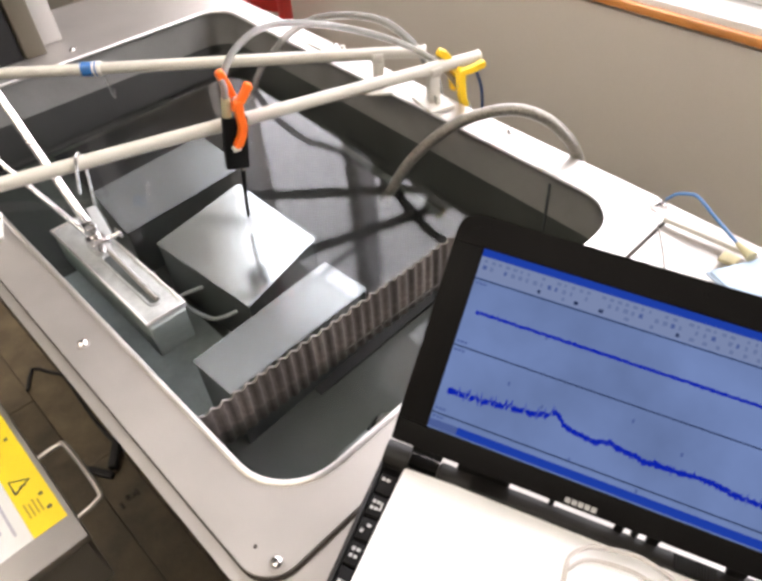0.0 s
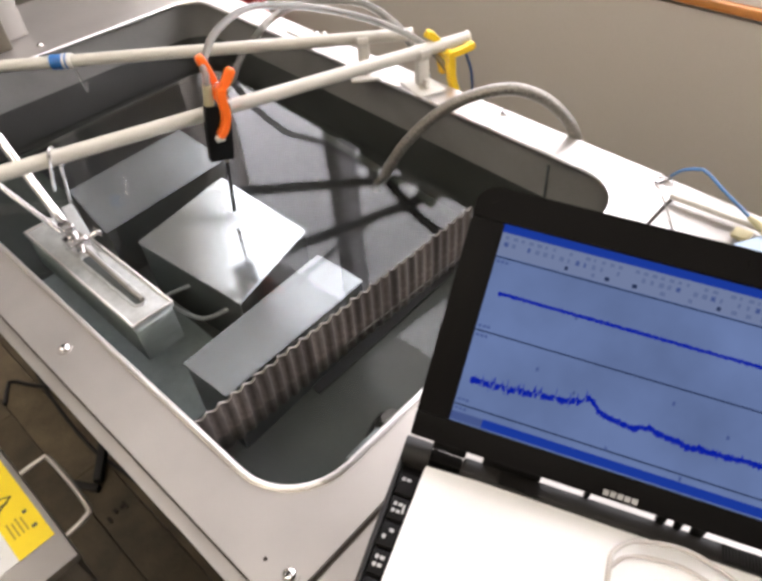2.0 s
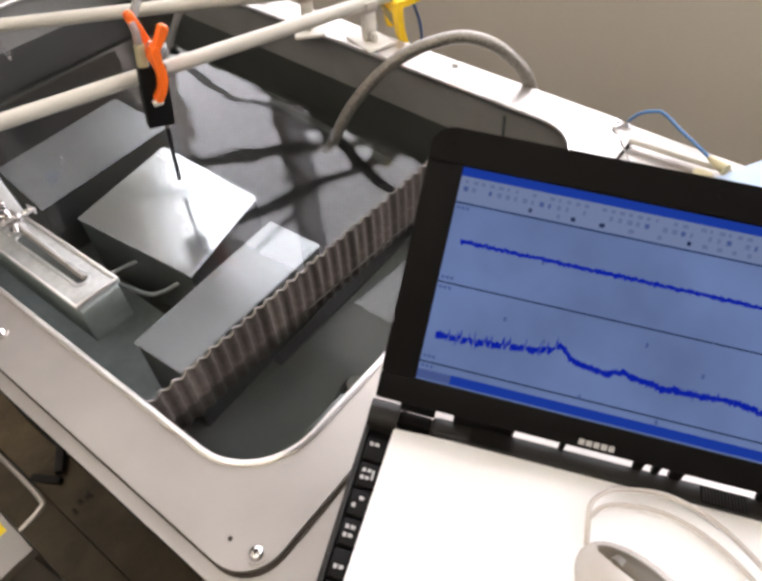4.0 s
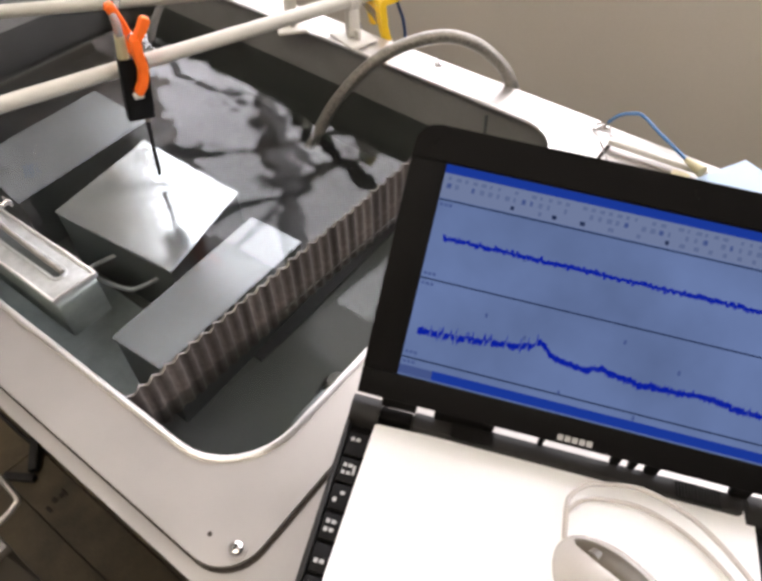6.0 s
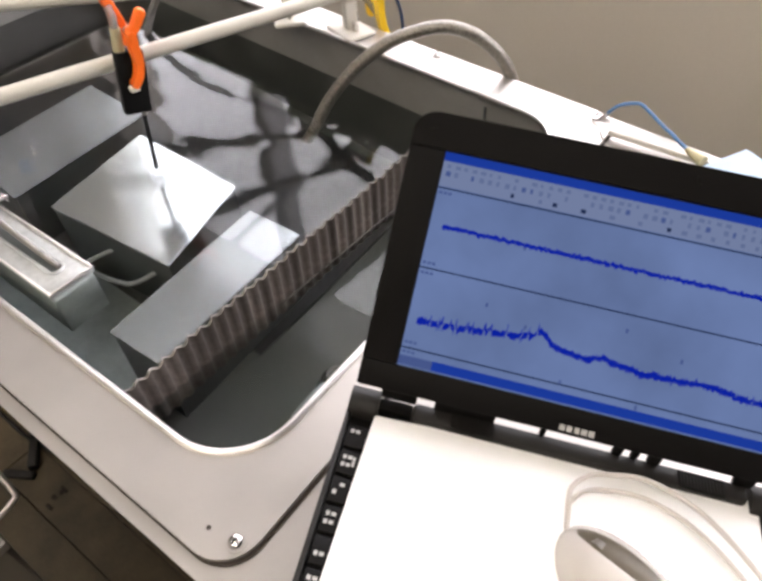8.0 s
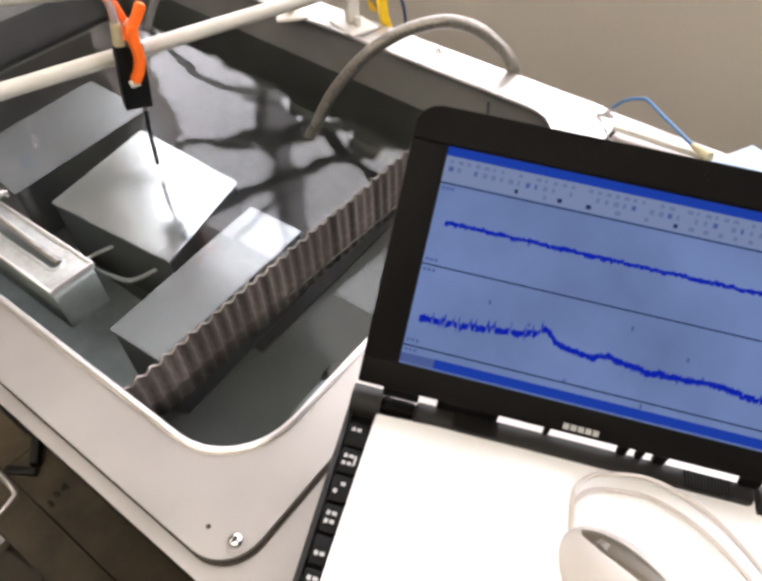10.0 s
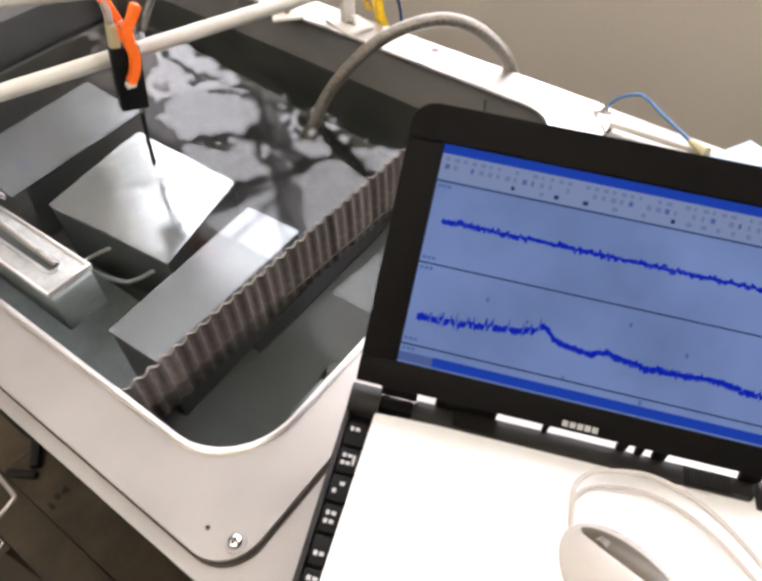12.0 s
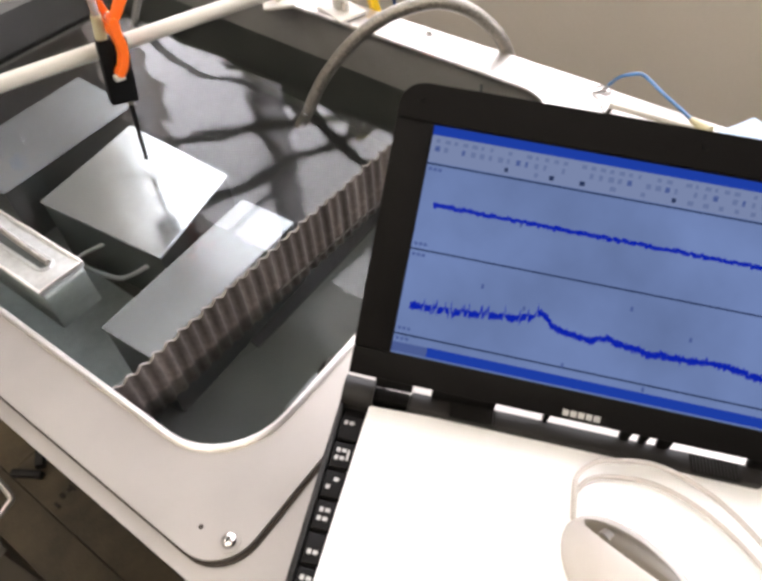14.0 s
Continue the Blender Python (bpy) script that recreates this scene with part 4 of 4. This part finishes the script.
            bm.faces.new([vs[k] for k in ((i, j, 0), (i + 1, j, 0), (i + 1, j + 1, 0), (i, j + 1, 0))])
    thing("paper_sheet", bm, PAPER, "white paper sheet laid over the laptop keyboard", "paper")
    return base


BASE = laptop()


def mouse():
    """A rounded shell, a dark button strip with a wheel, and the looped lead."""
    c = BASE @ Vector((0.171, -0.091, 0.0362))
    fwd = Vector((0.40, 0.905, -0.07)).normalized()
    sidev = Vector((fwd.y, -fwd.x, 0))
    sidev = fwd.cross(U.cross(BACKWARD)).normalized()
    m = Matrix((sidev, fwd, sidev.cross(fwd))).transposed().to_4x4()
    m.translation = c
    o = empty("computer_mouse", c, "white wired mouse lying on the paper", "mouse")
    bm = bmesh.new()
    bmesh.ops.create_uvsphere(bm, u_segments=32, v_segments=20, radius=1)
    for v in bm.verts:
        x, y, z = v.co
        w = 0.026 * (1 + 0.08 * y)
        v.co = m @ Vector((x * w, y * 0.048, max(z, -0.05) * 0.030 * (1 - 0.16 * y)))
    part("shell", bm, MOUSE, o)
    bm = bmesh.new()
    bmesh.ops.create_uvsphere(bm, u_segments=24, v_segments=14, radius=1)
    for v in bm.verts:
        x, y, z = v.co
        yy = 0.013 + y * 0.030
        top = 0.030 * (1 - 0.16 * yy / 0.048) * math.sqrt(max(0.0, 1 - (yy / 0.048) ** 2))
        v.co = m @ Vector((0.0045 - 0.09 * yy + x * 0.0068, yy, top - 0.0012 + z * 0.0026))
    part("button_strip", bm, STRIP, o, "smoked grey strip")
    w = bmesh.new()
    bmesh.ops.create_cone(w, cap_ends=True, segments=20, radius1=0.006, radius2=0.006, depth=0.004)
    bmesh.ops.transform(w, matrix=m @ Matrix.Translation((0, 0.024, 0.0195)) @ Matrix.Rotation(radians(90), 4, "Y"), verts=w.verts)
    part("wheel", w, GREY_PLASTIC, o)
    f = c + fwd * 0.046 + Vector((0, 0, 0.008))
    P = lambda x, y, z: BASE @ Vector((x, y, 0.0362 + z))
    part("lead", tube([f, P(0.1360, -0.042, 0.010), P(0.1375, -0.034, 0.011), P(0.1445, -0.026, 0.011), P(0.155, -0.0205, 0.0105), P(0.1835, -0.0165, 0.010), P(0.214, -0.0275, 0.009), P(0.243, -0.052, 0.006), P(0.262, -0.08, 0.004), P(0.275, -0.12, 0.003)], 0.0015, 8), MOUSE, o)
    # Second strand flat on the paper, added for the lead's shadow.
    part("lead", tube([P(0.1385, -0.040, 0.002), P(0.147, -0.030, 0.002), P(0.160, -0.0255, 0.002), P(0.186, -0.0245, 0.002), P(0.214, -0.036, 0.002), P(0.240, -0.060, 0.002), P(0.258, -0.09, 0.002)], 0.0014, 8), MOUSE, o)


mouse()


# ---------------------------------------------------------------- left of the tank
def control_box():
    z = 0.70
    b = empty("control_box", (-0.25, 0.40, 0), "grey steel control box with a yellow warning label and wire handle", "control box")
    part("lid", box((-0.48, 0.232, z - 0.012), (-0.0945, 0.72, z), 0.002), STEEL, b, "grey steel lid")
    part("body", box((-0.475, 0.238, z - 0.10), (-0.100, 0.715, z - 0.012), 0.002), HOUSING, b)
    for x, y in ((-0.46, 0.29), (-0.24, 0.66), (-0.46, 0.66), (-0.24, 0.29)):
        part("leg", box((x, y, 0), (x + 0.02, y + 0.02, z - 0.10), 0.002), DARK, b)
    part("handle", tube([(-0.094, 0.262, z - 0.006), (-0.072, 0.264, z - 0.004), (-0.064, 0.275, z - 0.002), (-0.064, 0.352, z - 0.002), (-0.072, 0.363, z - 0.004), (-0.094, 0.365, z - 0.006)], 0.0028, 10), STEEL, b, "bent wire handle")
    lab = part("warning_label", box((-0.136, 0.268, z), (-0.1005, 0.62, z + 0.0008)), LABEL_Y, b, "yellow warning label", smooth=False)
    lw = part("text_label", box((-0.23, 0.268, z), (-0.1362, 0.62, z + 0.0008)), LABEL_W, b, "white printed label", smooth=False)
    tri = [Vector((-0.130, 0.332, z + 0.001)), Vector((-0.112, 0.341, z + 0.001)), Vector((-0.130, 0.352, z + 0.001))]
    part("warning_sign", tube(tri + tri[:1], 0.0011, 6, straight=True), PRINT, lab, smooth=False)
    part("warning_sign", box((-0.124, 0.336, z + 0.0008), (-0.117, 0.3385, z + 0.0013)), PRINT, lab, smooth=False)
    for x0, x1, y0, y1 in ((-0.112, -0.108, 0.312, 0.316), (-0.112, -0.107, 0.290, 0.294), (-0.112, -0.108, 0.41, 0.414), (-0.112, -0.107, 0.44, 0.445)):
        part("print_bar", box((x0, y0, z + 0.0008), (x1, y1, z + 0.0012)), PRINT, lab, smooth=False)
    for k in range(4):
        part("print_bar", box((-0.130 + k * 0.0045, 0.292, z + 0.0008), (-0.128 + k * 0.0045, 0.314 - 0.003 * (k % 2), z + 0.0012)), PRINT_PALE, lab, smooth=False)
    for k in range(7):
        part("print_bar", box((-0.150 - k * 0.011, 0.285 + 0.012 * (k % 3), z + 0.0008), (-0.147 - k * 0.011, 0.40 + 0.03 * (k % 2), z + 0.0012)), PRINT_GREY, lw, smooth=False)


control_box()


def far_end():
    h = empty("machine_housing", (0.2, 1.2, FLANGE), "brown-beige enamelled machine housing at the far end of the tank", "machine")
    part("cover", box((0.2512, 1.061, FLANGE), (0.290, 1.26, 1.25), 0.004), COVER, h)
    part("side_panel", box((0.2925, 1.105, FLANGE), (0.338, 1.25, 1.22), 0.002), PALE_WALL, h)
    # Black block added for the shadowed open space left of the housing.
    d = empty("dark_space_block", (-0.15, 1.12, FLANGE), "black block painting the shaded space beside the machine housing", "cabinet")
    part("case", box((-0.2, 1.066, FLANGE), (0.2485, 1.265, 1.2), 0.004), DARK, d)
    r = empty("red_frame", (0.76, 1.2, 0), "red painted steel frame behind the tank", "frame")
    part("post", box((0.845, 1.08, 0), (0.872, 1.105, 0.96), 0.003), RED, r)
    part("post", box((0.755, 1.33, 0), (0.78, 1.355, 0.96), 0.003), RED, r)
    part("rail", bar_between((0.858, 1.105, 0.77), (0.768, 1.33, 0.77), 0.022, 0.04, bevel=0.002), RED, r)
    part("rail", bar_between((0.858, 1.105, 0.93), (0.768, 1.33, 0.93), 0.022, 0.03, bevel=0.002), RED, r)


far_end()


def floor_cables():
    c = empty("floor_cable", (0.03, 1.0, 0), "thin black cable lying along the wooden floor", "cable", "floor cables")
    part("cable", tube([(0.06, 1.7, 0.005), (0.055, 1.563, 0.005), (0.064, 1.395, 0.005), (0.038, 1.23, 0.005), (0.028, 1.12, 0.005), (0.023, 0.96, 0.005), (0.034, 0.868, 0.005), (0.054, 0.743, 0.005), (0.09, 0.6, 0.005)], 0.0040, 8), CABLE, c)
    c = empty("floor_bracket", (0.0, 0.87, 0), "chunky black angled bracket lying on the wooden floor", "bracket")
    part("bar", bar_between((0.075, 0.962, 0.012), (-0.012, 0.846, 0.012), 0.019, 0.020, bevel=0.003), CABLE, c)
    part("foot", bar_between((-0.020, 0.828, 0.010), (-0.055, 0.888, 0.010), 0.016, 0.016, bevel=0.003), CABLE, c)
    c = empty("floor_cable", (0.0, 1.25, 0), "thin black cable bent on the wooden floor", "cable", "floor cables")
    part("cable", tube([(0.052, 1.199, 0.006), (0.031, 1.221, 0.006), (0.008, 1.262, 0.006), (-0.019, 1.303, 0.006), (-0.058, 1.238, 0.006)], 0.0050, 8, n=2), CABLE, c)
    for k, (x, y) in enumerate(((-0.012, 0.75), (-0.028, 0.75), (-0.046, 0.739), (-0.003, 0.744))):
        s = thing("floor_debris", box((x, y, 0.0), (x + 0.011 - 0.002 * k, y + 0.010 + 0.004 * k, 0.003), 0.0012), DARK_BROWN, "dark crumb of dirt on the wooden floor", "debris", "floor debris")


floor_cables()


# ---------------------------------------------------------------- floor planks
def floor():
    f = thing("floor", box((-2.7, -2.4, -0.12), (1.5, 3.6, -0.012)), DARK, "worn brown wooden plank floor", "floor", kind="structure")
    rnd = random.Random(2)
    w = 0.088
    n = int(4.2 / w)
    lens = (0.9, 1.2, 1.5)
    shared = {L_: None for L_ in lens}
    for i in range(n):
        x = -2.7 + i * w
        y = -2.4
        row = [1.5, 1.5, 1.2, 0.9, 0.9]
        rnd.shuffle(row)
        for L_ in row:
            if shared[L_] is None:
                bm = box((0.0008, 0.0008, -0.012), (w - 0.0008, L_ - 0.0008, 0.0), 0.0012, seg=1)
                me = bpy.data.meshes.new("plank")
                bm.to_mesh(me)
                bm.free()
                me.materials.append(PLANK)
                shared[L_] = me
            ob = new("plank", shared[L_])
            ob.parent = f
            ob.location = (x, y, 0)
            y += L_


floor()


# ---------------------------------------------------------------- what moves
def strength(t):
    """How hard the pump stirs the water."""
    keys = ((0, 0.0), (3.3, 0.0), (4.6, 0.8), (5.6, 1.0), (6.6, 0.9), (7.1, 0.6), (8.2, 0.55), (9.2, 0.6), (10.3, 0.6), (11, 1.0), (12.5, 1.0), (13.2, 0.8), (13.7, 0.55), (14, 0.5))
    for (a, u), (b, v) in zip(keys, keys[1:]):
        if a <= t <= b:
            return u + (v - u) * (t - a) / (b - a)
    return keys[-1][1]


SWELL = 0.00019
WAVES = ((0.050, 185, 2.1, 0.7, 0.6), (0.055, 232, 1.9, 3.3, 0.55), (0.085, 205, 1.3, 0.0, 1.0), (0.062, 160, 1.7, 1.3, 0.7), (0.11, 250, 1.1, 2.1, 0.9), (0.07, 110, 1.9, 4.0, 0.6), (0.095, 300, 1.5, 5.2, 0.6), (0.16, 215, 0.9, 1.1, 1.2))


def motions():
    times = [0.0, 3.2] + [round(3.4 + 0.2 * k, 2) for k in range(54)]
    for ob, x, y in RIPPLES:
        jit = random.Random(int(x * 1e4) * 7919 + int(y * 1e4))
        ph, pa = jit.uniform(0, 6.28), jit.uniform(0, 6.28)
        edge = min(1.0, max(0.25, (x + 0.75 * y - 0.475) / 0.10))
        rows = []
        for t in times:
            s = strength(t) * edge
            z = sx = sy = 0.0
            for lam, ang, hz, p0, amp in WAVES:
                k = 2 * math.pi / lam
                cx, cy = math.cos(radians(ang)), math.sin(radians(ang))
                arg = k * (x * cx + y * cy) - 2 * math.pi * hz * t + p0
                z += SWELL * amp * math.sin(arg)
                sx += SWELL * amp * k * cx * math.cos(arg)
                sy += SWELL * amp * k * cy * math.cos(arg)
            sx += 0.013 * s * math.sin(9 * t + ph)
            sy += 0.013 * s * math.sin(8 * t + pa)
            rows.append((t, pose(x, y, WATERLINE + z * s, math.degrees(sy * s), math.degrees(-sx * s), 0)))
        walk(ob, rows)
    for b, home, ph, hz, amp in BARS:
        walk(b, [(t, home @ pose(0, (0.25 + 0.75 * strength(t)) * amp * 0.0020 * math.sin(hz * t + ph), 0)) for t in [0.2 * k for k in range(71)]])


motions()
